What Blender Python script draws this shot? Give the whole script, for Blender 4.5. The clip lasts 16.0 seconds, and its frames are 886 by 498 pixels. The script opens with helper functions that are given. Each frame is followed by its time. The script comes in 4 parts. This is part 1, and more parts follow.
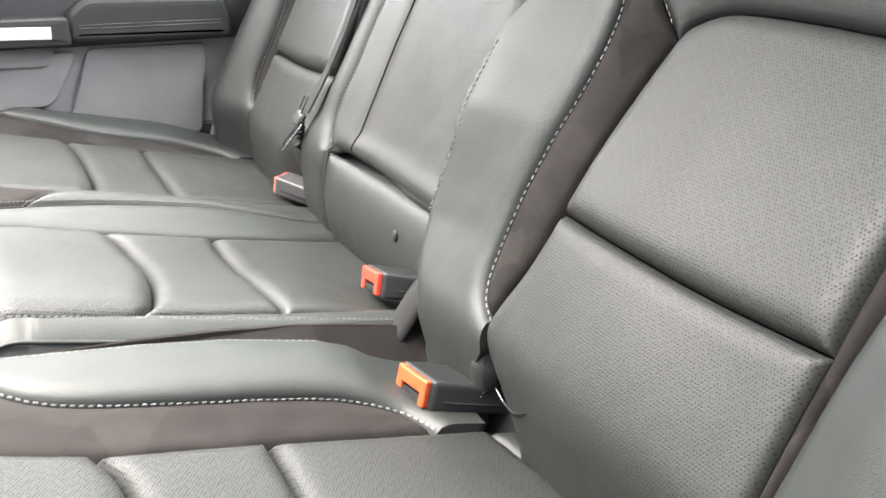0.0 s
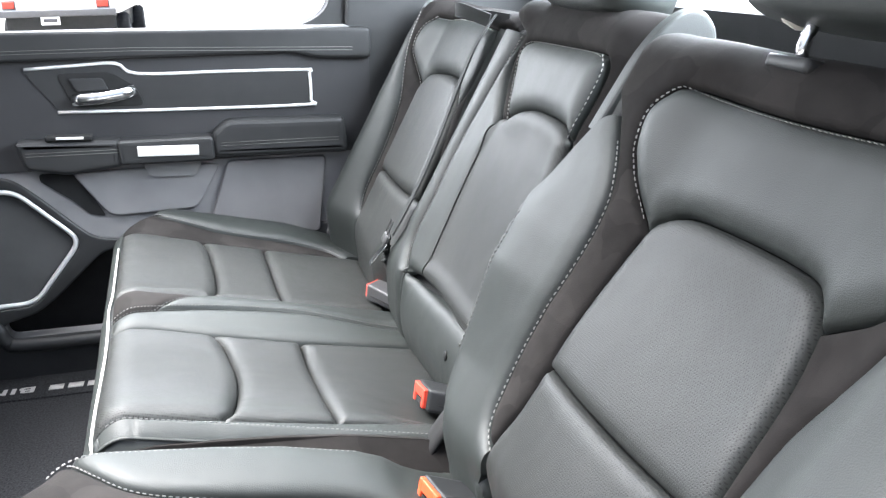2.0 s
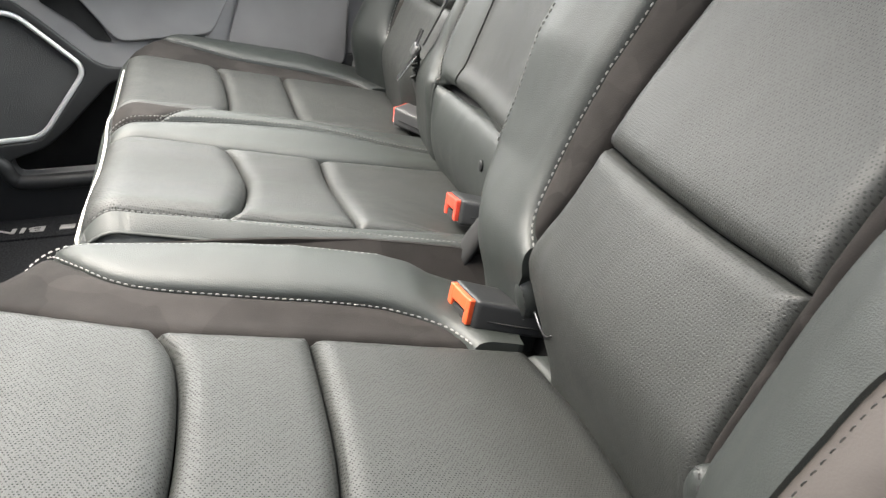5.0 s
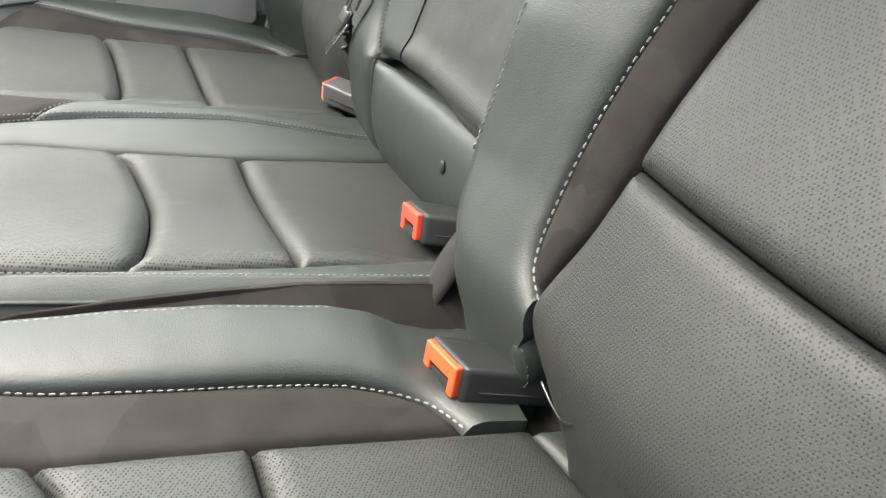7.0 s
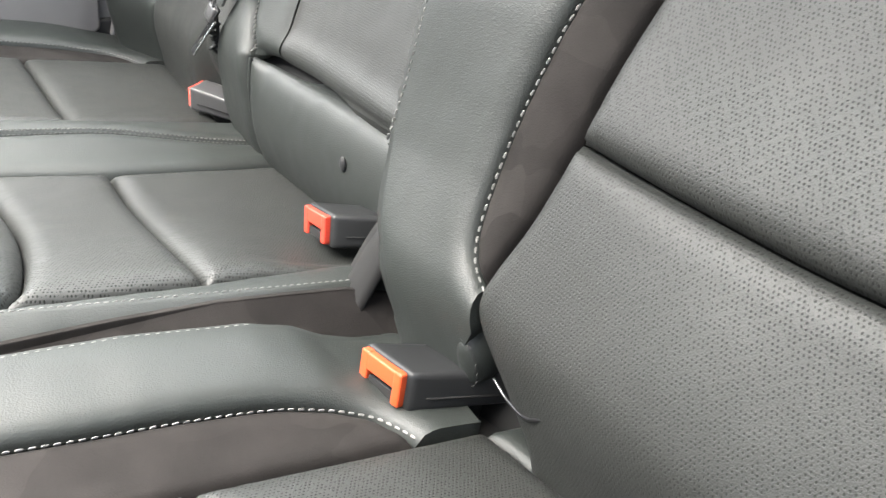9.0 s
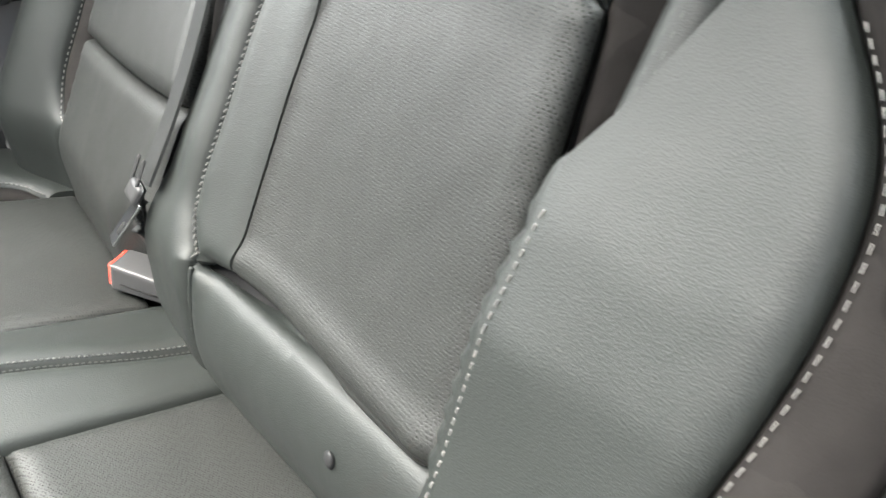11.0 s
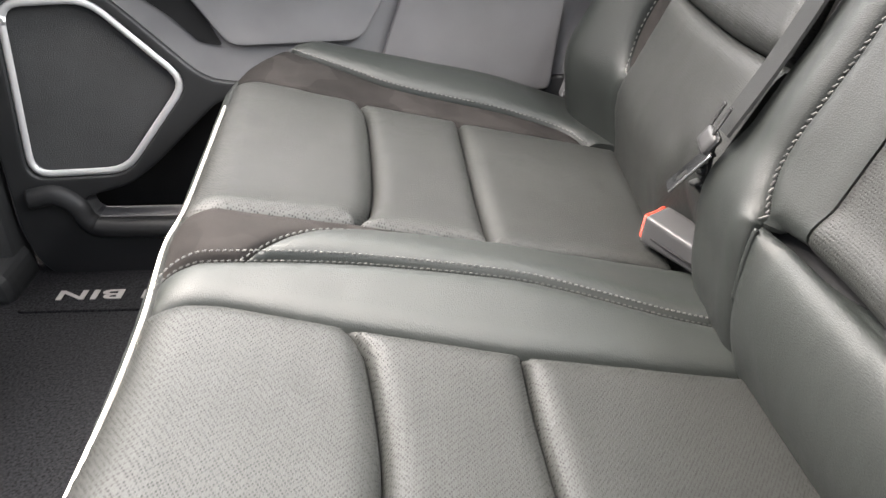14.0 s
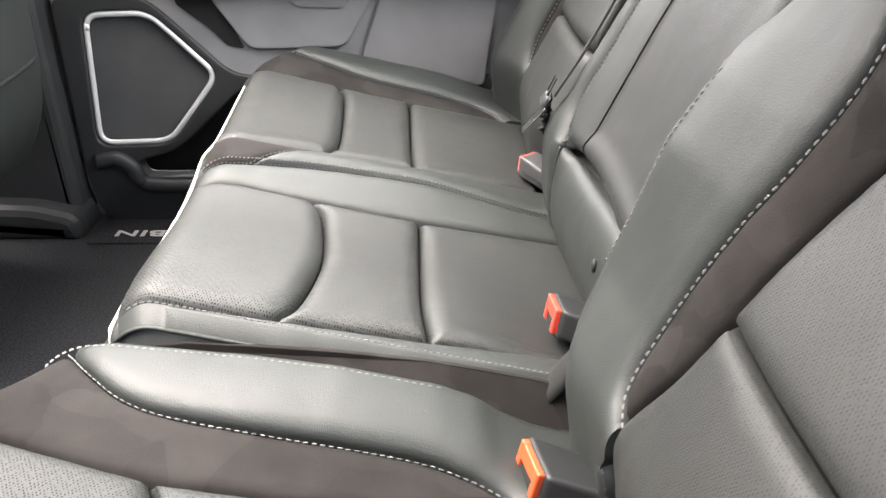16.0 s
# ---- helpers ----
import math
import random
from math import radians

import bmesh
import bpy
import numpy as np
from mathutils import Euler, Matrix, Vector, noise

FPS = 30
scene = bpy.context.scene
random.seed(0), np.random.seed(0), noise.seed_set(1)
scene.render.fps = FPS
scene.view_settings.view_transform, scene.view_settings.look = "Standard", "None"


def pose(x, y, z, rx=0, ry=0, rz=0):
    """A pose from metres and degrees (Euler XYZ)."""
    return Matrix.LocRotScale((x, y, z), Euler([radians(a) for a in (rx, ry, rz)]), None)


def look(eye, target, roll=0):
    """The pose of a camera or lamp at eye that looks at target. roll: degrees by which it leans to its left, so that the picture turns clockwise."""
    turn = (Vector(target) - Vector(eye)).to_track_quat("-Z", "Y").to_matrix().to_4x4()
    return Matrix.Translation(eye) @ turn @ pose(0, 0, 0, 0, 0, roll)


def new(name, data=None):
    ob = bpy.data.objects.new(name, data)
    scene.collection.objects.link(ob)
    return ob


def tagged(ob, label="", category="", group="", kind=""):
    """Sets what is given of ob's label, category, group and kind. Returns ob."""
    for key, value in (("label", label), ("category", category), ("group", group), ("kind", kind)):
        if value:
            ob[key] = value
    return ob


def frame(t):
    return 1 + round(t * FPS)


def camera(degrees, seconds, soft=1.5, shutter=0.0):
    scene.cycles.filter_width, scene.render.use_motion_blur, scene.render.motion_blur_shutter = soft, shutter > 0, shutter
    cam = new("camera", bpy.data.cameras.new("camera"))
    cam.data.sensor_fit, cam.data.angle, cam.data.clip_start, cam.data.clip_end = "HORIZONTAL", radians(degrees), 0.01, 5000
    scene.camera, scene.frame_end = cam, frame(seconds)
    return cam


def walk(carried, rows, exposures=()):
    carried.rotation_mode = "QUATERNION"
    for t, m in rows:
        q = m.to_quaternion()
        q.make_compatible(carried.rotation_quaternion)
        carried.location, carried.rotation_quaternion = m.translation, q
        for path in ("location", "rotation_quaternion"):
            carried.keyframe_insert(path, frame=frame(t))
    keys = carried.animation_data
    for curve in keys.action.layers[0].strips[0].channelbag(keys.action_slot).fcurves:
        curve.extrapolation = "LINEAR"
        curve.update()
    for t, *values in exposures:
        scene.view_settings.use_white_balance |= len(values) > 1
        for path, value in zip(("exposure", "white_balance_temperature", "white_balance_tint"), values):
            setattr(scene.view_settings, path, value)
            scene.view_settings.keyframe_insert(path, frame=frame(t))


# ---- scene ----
cam = camera(54.45, 16.0, soft=1.3, shutter=0.2)
PATH = [
    (0, (-0.3593, -0.5007, 0.7872), (0.0248, 0.3434, 0.4129), -0.21),
    (0.5, (-0.3185, -0.6015, 0.8485), (-0.0680, 0.2615, 0.4097), -0.80),
    (1, (-0.2852, -0.6561, 0.9054), (-0.0719, 0.2141, 0.4612), -0.74),
    (1.5, (-0.2775, -0.6780, 0.9470), (-0.0632, 0.2122, 0.5451), -0.96),
    (2, (-0.2781, -0.6631, 0.9355), (-0.0525, 0.2582, 0.6189), -1.05),
    (2.5, (-0.2907, -0.6560, 0.8907), (-0.0540, 0.2641, 0.5786), -0.36),
    (3, (-0.3017, -0.6616, 0.8238), (-0.0562, 0.2552, 0.5087), 0.01),
    (3.5, (-0.2997, -0.6847, 0.7808), (-0.0566, 0.2321, 0.4639), 0.16),
    (3.7, (-0.2947, -0.6912, 0.7721), (-0.0528, 0.2255, 0.4541), 0.28),
    (5.8, (-0.2557, -0.4618, 0.7835), (-0.1088, 0.4068, 0.3104), -2.47),
    (6, (-0.2588, -0.4373, 0.7809), (-0.1082, 0.4308, 0.3079), -2.68),
    (6.5, (-0.2630, -0.3951, 0.7784), (-0.0628, 0.4570, 0.2949), -2.49),
    (7, (-0.2543, -0.3644, 0.7749), (0.0032, 0.4648, 0.2788), -1.59),
    (7.5, (-0.2981, -0.2865, 0.7420), (0.0317, 0.5181, 0.2482), -1.85),
    (8, (-0.3732, -0.3045, 0.7479), (0.0082, 0.4824, 0.2629), -0.46),
    (8.2, (-0.3598, -0.3145, 0.7381), (0.0203, 0.4737, 0.2541), -0.92),
    (10.3, (-0.1905, -0.2273, 0.8130), (0.2797, 0.4833, 0.2896), -2.15),
    (10.5, (-0.1796, -0.1680, 0.8275), (0.2834, 0.5454, 0.3014), -2.83),
    (11, (-0.1905, -0.0227, 0.8535), (0.2786, 0.6841, 0.3240), -0.61),
    (11.5, (-0.2246, 0.1006, 0.8546), (0.1309, 0.8757, 0.3323), -0.82),
    (12, (-0.2614, 0.1798, 0.8211), (-0.0472, 1.0126, 0.3107), -2.08),
    (12.5, (-0.2843, 0.2185, 0.8008), (-0.1696, 1.0747, 0.2971), -1.97),
    (13, (-0.2736, 0.2031, 0.7776), (-0.2205, 1.0672, 0.2780), -1.80),
    (13.5, (-0.2731, 0.1490, 0.7673), (-0.2418, 1.0156, 0.2693), -1.60),
    (14, (-0.2675, 0.0332, 0.7736), (-0.2604, 0.9028, 0.2799), -1.29),
    (14.5, (-0.2624, -0.1305, 0.7791), (-0.2720, 0.7455, 0.2970), -1.21),
    (15, (-0.2430, -0.3010, 0.7844), (-0.2673, 0.5805, 0.3128), -1.21),
    (15.5, (-0.2027, -0.3839, 0.7866), (-0.2266, 0.5041, 0.3274), -1.00),
    (16, (-0.1643, -0.3905, 0.8365), (-0.1778, 0.4993, 0.3803), -0.61),
]
# brightness and white balance drift as the clip's camera meters anew
METER = [
    (0.0, 3.02, 6500, 10), (0.5, 2.95, 6500, 10), (1.0, 2.97, 6450, 9), (1.5, 3.35, 6050, 11), (2.0, 2.82, 5950, 9),
    (2.5, 2.56, 6350, 6), (3.0, 2.60, 6600, 7), (3.5, 2.62, 6600, 8), (6.0, 2.58, 6550, 7), (6.5, 2.58, 6550, 7),
    (7.0, 2.58, 6550, 6), (7.5, 2.68, 6500, 7), (8.0, 2.76, 6450, 8), (10.5, 2.82, 6350, 7), (11.0, 3.02, 6400, 6),
    (11.5, 2.98, 6450, 5), (12.0, 3.10, 6500, 8), (12.5, 3.06, 6500, 9), (13.0, 3.00, 6550, 10), (13.5, 2.86, 6550, 10),
    (14.0, 2.76, 6600, 12), (14.5, 2.75, 6600, 12), (15.0, 2.66, 6700, 13), (15.5, 2.62, 6700, 13), (16.0, 2.72, 6600, 12),
]
walk(cam, [(t, look(eye, aim, roll)) for t, eye, aim, roll in PATH], METER)

# ---- light ----
world = bpy.data.worlds.new("world")
scene.world = world
world.use_nodes = True
wt = world.node_tree
sky = wt.nodes.new("ShaderNodeTexSky")
sky.sky_type, sky.sun_disc = "NISHITA", False
sky.sun_elevation, sky.sun_rotation = radians(71), radians(270)
sky.dust_density, sky.ozone_density = 9.0, 0.3
wt.links.new(sky.outputs[0], wt.nodes["Background"].inputs[0])
wt.nodes["Background"].inputs[1].default_value = 0.09
sun = new("sun", bpy.data.lights.new("sun", "SUN"))
sun.data.energy, sun.data.angle, sun.data.color = 4.2, radians(58), (1.0, 0.98, 0.95)
sun.matrix_world = look((-1.5, 0.65, 5.0), (0.0, 0.4, 0.5))

rear_sky = new("rear_window_light", bpy.data.lights.new("rear_window_light", "AREA"))
rear_sky.data.shape, rear_sky.data.size, rear_sky.data.size_y = "RECTANGLE", 1.15, 0.30
rear_sky.data.energy, rear_sky.data.color = 11.0, (0.95, 0.98, 1.0)
rear_sky.matrix_world = look((0.375, 0.40, 1.05), (-0.6, 0.40, 0.55))

far_sky = new("door_window_light", bpy.data.lights.new("door_window_light", "AREA"))
far_sky.data.shape, far_sky.data.size, far_sky.data.size_y = "RECTANGLE", 0.82, 0.34
far_sky.data.energy, far_sky.data.color = 2.5, (1.0, 0.99, 0.96)
far_sky.matrix_world = look((-0.51, 1.15, 1.015), (-0.40, 0.0, 0.55))


# ---- materials ----
def material(name, base, rough=0.5, metal=0.0, spec=0.5):
    m = bpy.data.materials.new(name)
    m.use_nodes = True
    b = m.node_tree.nodes["Principled BSDF"]
    b.inputs["Base Color"].default_value = (*base, 1)
    b.inputs["Roughness"].default_value = rough
    b.inputs["Metallic"].default_value = metal
    b.inputs["Specular IOR Level"].default_value = spec
    return m, m.node_tree, b


def add_node(nt, kind, **inputs):
    n = nt.nodes.new(kind)
    for k, v in inputs.items():
        n.inputs[k.replace("_", " ")].default_value = v
    return n


def math_node(nt, op, a, b=None):
    n = nt.nodes.new("ShaderNodeMath")
    n.operation = op
    for i, v in enumerate((a, b)):
        if v is None:
            continue
        if isinstance(v, (int, float)):
            n.inputs[i].default_value = v
        else:
            nt.links.new(v, n.inputs[i])
    return n.outputs[0]


def mottle(nt, b, base, amount, scale, coord, detail=4.0):
    """Slow colour variation round the base colour."""
    n = add_node(nt, "ShaderNodeTexNoise", Scale=scale, Detail=detail)
    nt.links.new(coord, n.inputs["Vector"])
    r = nt.nodes.new("ShaderNodeValToRGB")
    r.color_ramp.elements[0].position, r.color_ramp.elements[1].position = 0.3, 0.7
    r.color_ramp.elements[0].color = (*[c * (1 - amount) for c in base], 1)
    r.color_ramp.elements[1].color = (*[c * (1 + amount) for c in base], 1)
    nt.links.new(n.outputs["Fac"], r.inputs[0])
    return r.outputs[0]


def grain(nt, b, coord, scale, strength, distance, kind="voronoi"):
    if kind == "voronoi":
        n = add_node(nt, "ShaderNodeTexVoronoi", Scale=scale)
        h = n.outputs["Distance"]
    else:
        n = add_node(nt, "ShaderNodeTexNoise", Scale=scale, Detail=5.0)
        h = n.outputs["Fac"]
    nt.links.new(coord, n.inputs["Vector"])
    u = add_node(nt, "ShaderNodeBump", Strength=strength, Distance=distance)
    nt.links.new(h, u.inputs["Height"])
    nt.links.new(u.outputs[0], b.inputs["Normal"])
    return u


def leather(name, base, rough, holes=0.0):
    m, nt, b = material(name, base, rough)
    obj = nt.nodes.new("ShaderNodeTexCoord").outputs["Object"]
    col = mottle(nt, b, base, 0.10, 9.0, obj)
    rn = add_node(nt, "ShaderNodeTexNoise", Scale=14.0, Detail=3.0)
    nt.links.new(obj, rn.inputs["Vector"])
    nt.links.new(math_node(nt, "ADD", math_node(nt, "MULTIPLY", rn.outputs["Fac"], 0.12), rough - 0.06), b.inputs["Roughness"])
    u = grain(nt, b, obj, 900.0, 0.42, 0.0004)
    if holes:
        uv = nt.nodes.new("ShaderNodeTexCoord").outputs["UV"]
        sep = nt.nodes.new("ShaderNodeSeparateXYZ")
        nt.links.new(uv, sep.inputs[0])
        pitch = 0.0026
        row = math_node(nt, "DIVIDE", sep.outputs[1], pitch * 0.86)
        shift = math_node(nt, "MULTIPLY", math_node(nt, "MODULO", math_node(nt, "FLOOR", math_node(nt, "ADD", row, 4000.0)), 2.0), 0.5)
        fa = math_node(nt, "SUBTRACT", math_node(nt, "FRACT", math_node(nt, "ADD", math_node(nt, "DIVIDE", sep.outputs[0], pitch), shift)), 0.5)
        fc = math_node(nt, "MULTIPLY", math_node(nt, "SUBTRACT", math_node(nt, "FRACT", row), 0.5), 0.86)
        r2 = math_node(nt, "ADD", math_node(nt, "MULTIPLY", fa, fa), math_node(nt, "MULTIPLY", fc, fc))
        hole = add_node(nt, "ShaderNodeMapRange", From_Min=0.028, From_Max=0.082, To_Min=1.0, To_Max=0.0)
        nt.links.new(r2, hole.inputs[0])
        # short bars without holes, leaning to and fro from column to column
        col_no = math_node(nt, "ADD", math_node(nt, "DIVIDE", sep.outputs[0], 0.0110), 400.0)
        odd = math_node(nt, "MODULO", math_node(nt, "FLOOR", col_no), 2.0)
        lean = math_node(nt, "MULTIPLY", math_node(nt, "SUBTRACT", math_node(nt, "FRACT", col_no), 0.5), math_node(nt, "SUBTRACT", math_node(nt, "MULTIPLY", odd, 0.018), 0.009))
        lane = math_node(nt, "FRACT", math_node(nt, "ADD", math_node(nt, "DIVIDE", math_node(nt, "ADD", sep.outputs[1], lean), 0.0092), math_node(nt, "MULTIPLY", odd, 0.5)))
        solid = math_node(nt, "LESS_THAN", lane, 0.27)
        dot = math_node(nt, "MULTIPLY", hole.outputs[0], math_node(nt, "MULTIPLY", math_node(nt, "SUBTRACT", 1.0, solid), holes))
        mix = nt.nodes.new("ShaderNodeMix")
        mix.data_type = "RGBA"
        nt.links.new(dot, mix.inputs[0])
        nt.links.new(col, mix.inputs[6])
        mix.inputs[7].default_value = (*[x * 0.30 for x in base], 1)
        col = mix.outputs[2]
        u2 = add_node(nt, "ShaderNodeBump", Strength=0.6, Distance=0.0005)
        u2.invert = True
        nt.links.new(dot, u2.inputs["Height"])
        nt.links.new(u.outputs[0], u2.inputs["Normal"])
        nt.links.new(u2.outputs[0], b.inputs["Normal"])
        nt.links.new(math_node(nt, "MULTIPLY", math_node(nt, "SUBTRACT", 1.0, math_node(nt, "MULTIPLY", dot, 0.80)), 0.52), b.inputs["Specular IOR Level"])
    nt.links.new(col, b.inputs["Base Color"])
    return m


def rough_stuff(name, base, rough, amount, scale, gscale, gstrength, gdist, sheen=0.0, spec=0.3, kind="noise", metal=0.0):
    m, nt, b = material(name, base, rough, metal, spec)
    obj = nt.nodes.new("ShaderNodeTexCoord").outputs["Object"]
    nt.links.new(mottle(nt, b, base, amount, scale, obj), b.inputs["Base Color"])
    grain(nt, b, obj, gscale, gstrength, gdist, kind)
    b.inputs["Sheen Weight"].default_value = sheen
    b.inputs["Sheen Roughness"].default_value = 0.5
    return m


def suede(name, base):
    """Napped cloth: brushed patches with clear edges over a fine, uneven pile."""
    m, nt, b = material(name, base, 0.95, 0.0, 0.12)
    obj = nt.nodes.new("ShaderNodeTexCoord").outputs["Object"]
    n = add_node(nt, "ShaderNodeTexNoise", Scale=9.0, Detail=3.0)
    nt.links.new(obj, n.inputs["Vector"])
    warp = nt.nodes.new("ShaderNodeVectorMath")
    warp.operation = "MULTIPLY_ADD"
    nt.links.new(n.outputs["Color"], warp.inputs[0])
    warp.inputs[1].default_value = (0.11, 0.11, 0.11)
    nt.links.new(obj, warp.inputs[2])
    cells = add_node(nt, "ShaderNodeTexVoronoi", Scale=15.0)
    nt.links.new(warp.outputs[0], cells.inputs["Vector"])
    tone = nt.nodes.new("ShaderNodeSeparateColor")
    nt.links.new(cells.outputs["Color"], tone.inputs[0])
    fine = add_node(nt, "ShaderNodeTexNoise", Scale=42.0, Detail=9.0)
    nt.links.new(obj, fine.inputs["Vector"])
    k = math_node(nt, "ADD", math_node(nt, "MULTIPLY", tone.outputs[0], 0.62), math_node(nt, "MULTIPLY", fine.outputs["Fac"], 0.8))
    k = math_node(nt, "ADD", k, 0.32)
    mul = nt.nodes.new("ShaderNodeVectorMath")
    mul.operation = "SCALE"
    mul.inputs[0].default_value = base
    nt.links.new(k, mul.inputs["Scale"])
    nt.links.new(mul.outputs[0], b.inputs["Base Color"])
    grain(nt, b, obj, 900.0, 0.5, 0.0006, "noise")
    return m


LEATHER = leather("black_leather", (0.0112, 0.0136, 0.0122), 0.56)
PERF = leather("perforated_leather", (0.0128, 0.0138, 0.0125), 0.55, 1.0)
FINE_PERF = leather("finely_perforated_leather", (0.0128, 0.0138, 0.0125), 0.55, 0.52)
SUEDE = suede("brown_grey_suede", (0.0150, 0.0136, 0.0129))
CORE = rough_stuff("black_seat_core", (0.009, 0.009, 0.009), 0.9, 0.2, 30.0, 400.0, 0.2, 0.001)
THREAD, _, _ = material("white_thread", (0.28, 0.272, 0.258), 0.8)
PIPE, _, _ = material("white_piping", (0.55, 0.53, 0.48), 0.6)
MID_THREAD, _, _ = material("pale_grey_thread", (0.15, 0.147, 0.140), 0.8)
GREY_THREAD, _, _ = material("grey_thread", (0.085, 0.085, 0.08), 0.8)
DARK_THREAD, _, _ = material("dark_thread", (0.025, 0.025, 0.025), 0.8)
BLACK = rough_stuff("black_plastic", (0.017, 0.0175, 0.0180), 0.52, 0.15, 15.0, 900.0, 0.25, 0.0004)
PANEL = rough_stuff("dark_grey_panel", (0.155, 0.153, 0.154), 0.62, 0.10, 12.0, 800.0, 0.35, 0.0005)
DPANEL = rough_stuff("charcoal_panel", (0.023, 0.023, 0.0245), 0.6, 0.10, 12.0, 800.0, 0.35, 0.0005)
GREY = rough_stuff("mid_grey_plastic", (0.13, 0.127, 0.128), 0.6, 0.08, 12.0, 800.0, 0.3, 0.0005)
SHIELD = rough_stuff("light_grey_plastic", (0.085, 0.085, 0.087), 0.55, 0.05, 12.0, 800.0, 0.2, 0.0005)
TAUPE = rough_stuff("taupe_leather", (0.075, 0.062, 0.048), 0.55, 0.10, 15.0, 700.0, 0.3, 0.0005)
FLAP = rough_stuff("dark_taupe_vinyl", (0.045, 0.040, 0.037), 0.55, 0.10, 15.0, 700.0, 0.3, 0.0005)
MESHY = rough_stuff("speaker_mesh", (0.045, 0.046, 0.046), 0.7, 0.1, 20.0, 900.0, 0.8, 0.001, 0, 0.3, "voronoi")
CARPET = rough_stuff("black_carpet", (0.021, 0.0212, 0.0228), 1.0, 0.6, 300.0, 700.0, 1.0, 0.003, 0.0, 0.05)
WEB = rough_stuff("belt_webbing", (0.014, 0.015, 0.015), 0.75, 0.12, 60.0, 900.0, 0.6, 0.0006, 0.03, 0.25)
HOUSING = rough_stuff("buckle_plastic", (0.013, 0.0135, 0.014), 0.40, 0.15, 15.0, 900.0, 0.25, 0.0004, 0.0, 0.3)
SILVER = rough_stuff("satin_silver", (0.70, 0.70, 0.69), 0.30, 0.04, 20.0, 500.0, 0.05, 0.0002, 0, 0.5, "noise", 0.55)
# grey of the belt tongue; also imitates reflected sky on the far buckle's shell
STEEL_GREY = rough_stuff("tongue_and_lit_shell_grey", (0.045, 0.045, 0.046), 0.36, 0.1, 20.0, 900.0, 0.15, 0.0003)
STEEL, _, _ = material("dull_steel", (0.10, 0.10, 0.105), 0.35, 1.0)
CHROME, _, _ = material("chrome", (0.58, 0.58, 0.58), 0.16, 1.0)
ORANGE, _, _ = material("orange_button", (0.44, 0.058, 0.015), 0.45)
RED, _, _ = material("red_button", (0.42, 0.038, 0.020), 0.45)
LINER = rough_stuff("grey_headliner", (0.24, 0.235, 0.225), 0.95, 0.06, 20.0, 600.0, 0.4, 0.001)
ASPHALT = rough_stuff("pale_concrete", (0.27, 0.265, 0.25), 0.9, 0.15, 1.5, 60.0, 0.3, 0.01)
WHITE, _, _ = material("white_paint", (0.8, 0.8, 0.8), 0.35)
GLASS, _gt, _gb = material("window_glass", (1, 1, 1), 0.0)
_gb.inputs["Transmission Weight"].default_value = 1.0
_gb.inputs["IOR"].default_value = 1.02


# ---- building blocks ----
def part(name, bm, mat, parent=None, label="", smooth=True):
    me = bpy.data.meshes.new(name)
    bm.to_mesh(me)
    bm.free()
    me.materials.append(mat)
    if smooth:
        for p in me.polygons:
            p.use_smooth = True
    ob = new(name, me)
    if parent is not None:
        ob.parent = parent
    if label:
        ob["label"] = label
    return ob


def thing(name, label, category, group="", kind=""):
    return tagged(new(name), label, category, group, kind)


def curve(pts, n=12):
    """A smooth line through the points."""
    p = [np.array(a, float) for a in pts]
    p = [2 * p[0] - p[1]] + p + [2 * p[-1] - p[-2]]
    out = []
    for i in range(1, len(p) - 2):
        a, b, c, d = p[i - 1], p[i], p[i + 1], p[i + 2]
        for k in range(n):
            t = k / n
            out.append(0.5 * (2 * b + (c - a) * t + (2 * a - 5 * b + 4 * c - d) * t * t + (3 * b - a - 3 * c + d) * t ** 3))
    out.append(p[-2])
    return [tuple(q) for q in out]


def ring(*lines):
    """One closed outline from lines that follow one another."""
    out = []
    for ln in lines:
        for q in ln:
            if not out or math.dist(out[-1], q) > 1e-4:
                out.append(tuple(q))
    if math.dist(out[0], out[-1]) < 1e-4:
        out.pop()
    return out


def dense(poly, h, closed=True):
    out = []
    n = len(poly)
    for i in range(n if closed else n - 1):
        a, b = np.array(poly[i]), np.array(poly[(i + 1) % n])
        k = max(1, int(np.ceil(np.linalg.norm(b - a) / h)))
        out += [tuple(a + (b - a) * j / k) for j in range(k)]
    if not closed:
        out.append(tuple(poly[-1]))
    return out


def dist_to(pts, line, closed):
    a = np.array(line)
    b = np.roll(a, -1, 0) if closed else a[1:]
    a = a if closed else a[:-1]
    d = b - a
    L = np.maximum((d * d).sum(1), 1e-12)
    best = np.full(len(pts), 9.0)
    for i in range(len(a)):
        t = np.clip(((pts - a[i]) @ d[i]) / L[i], 0, 1)
        best = np.minimum(best, np.linalg.norm(pts - a[i] - t[:, None] * d[i], axis=1))
    return best


def inside(pts, poly):
    x, y = pts[:, 0], pts[:, 1]
    c = np.zeros(len(pts), bool)
    n = len(poly)
    for i in range(n):
        (x0, y0), (x1, y1) = poly[i], poly[(i + 1) % n]
        if y0 != y1:
            c ^= ((y0 > y) != (y1 > y)) & (x < (x1 - x0) * (y - y0) / (y1 - y0) + x0)
    return c


from mathutils.geometry import delaunay_2d_cdt


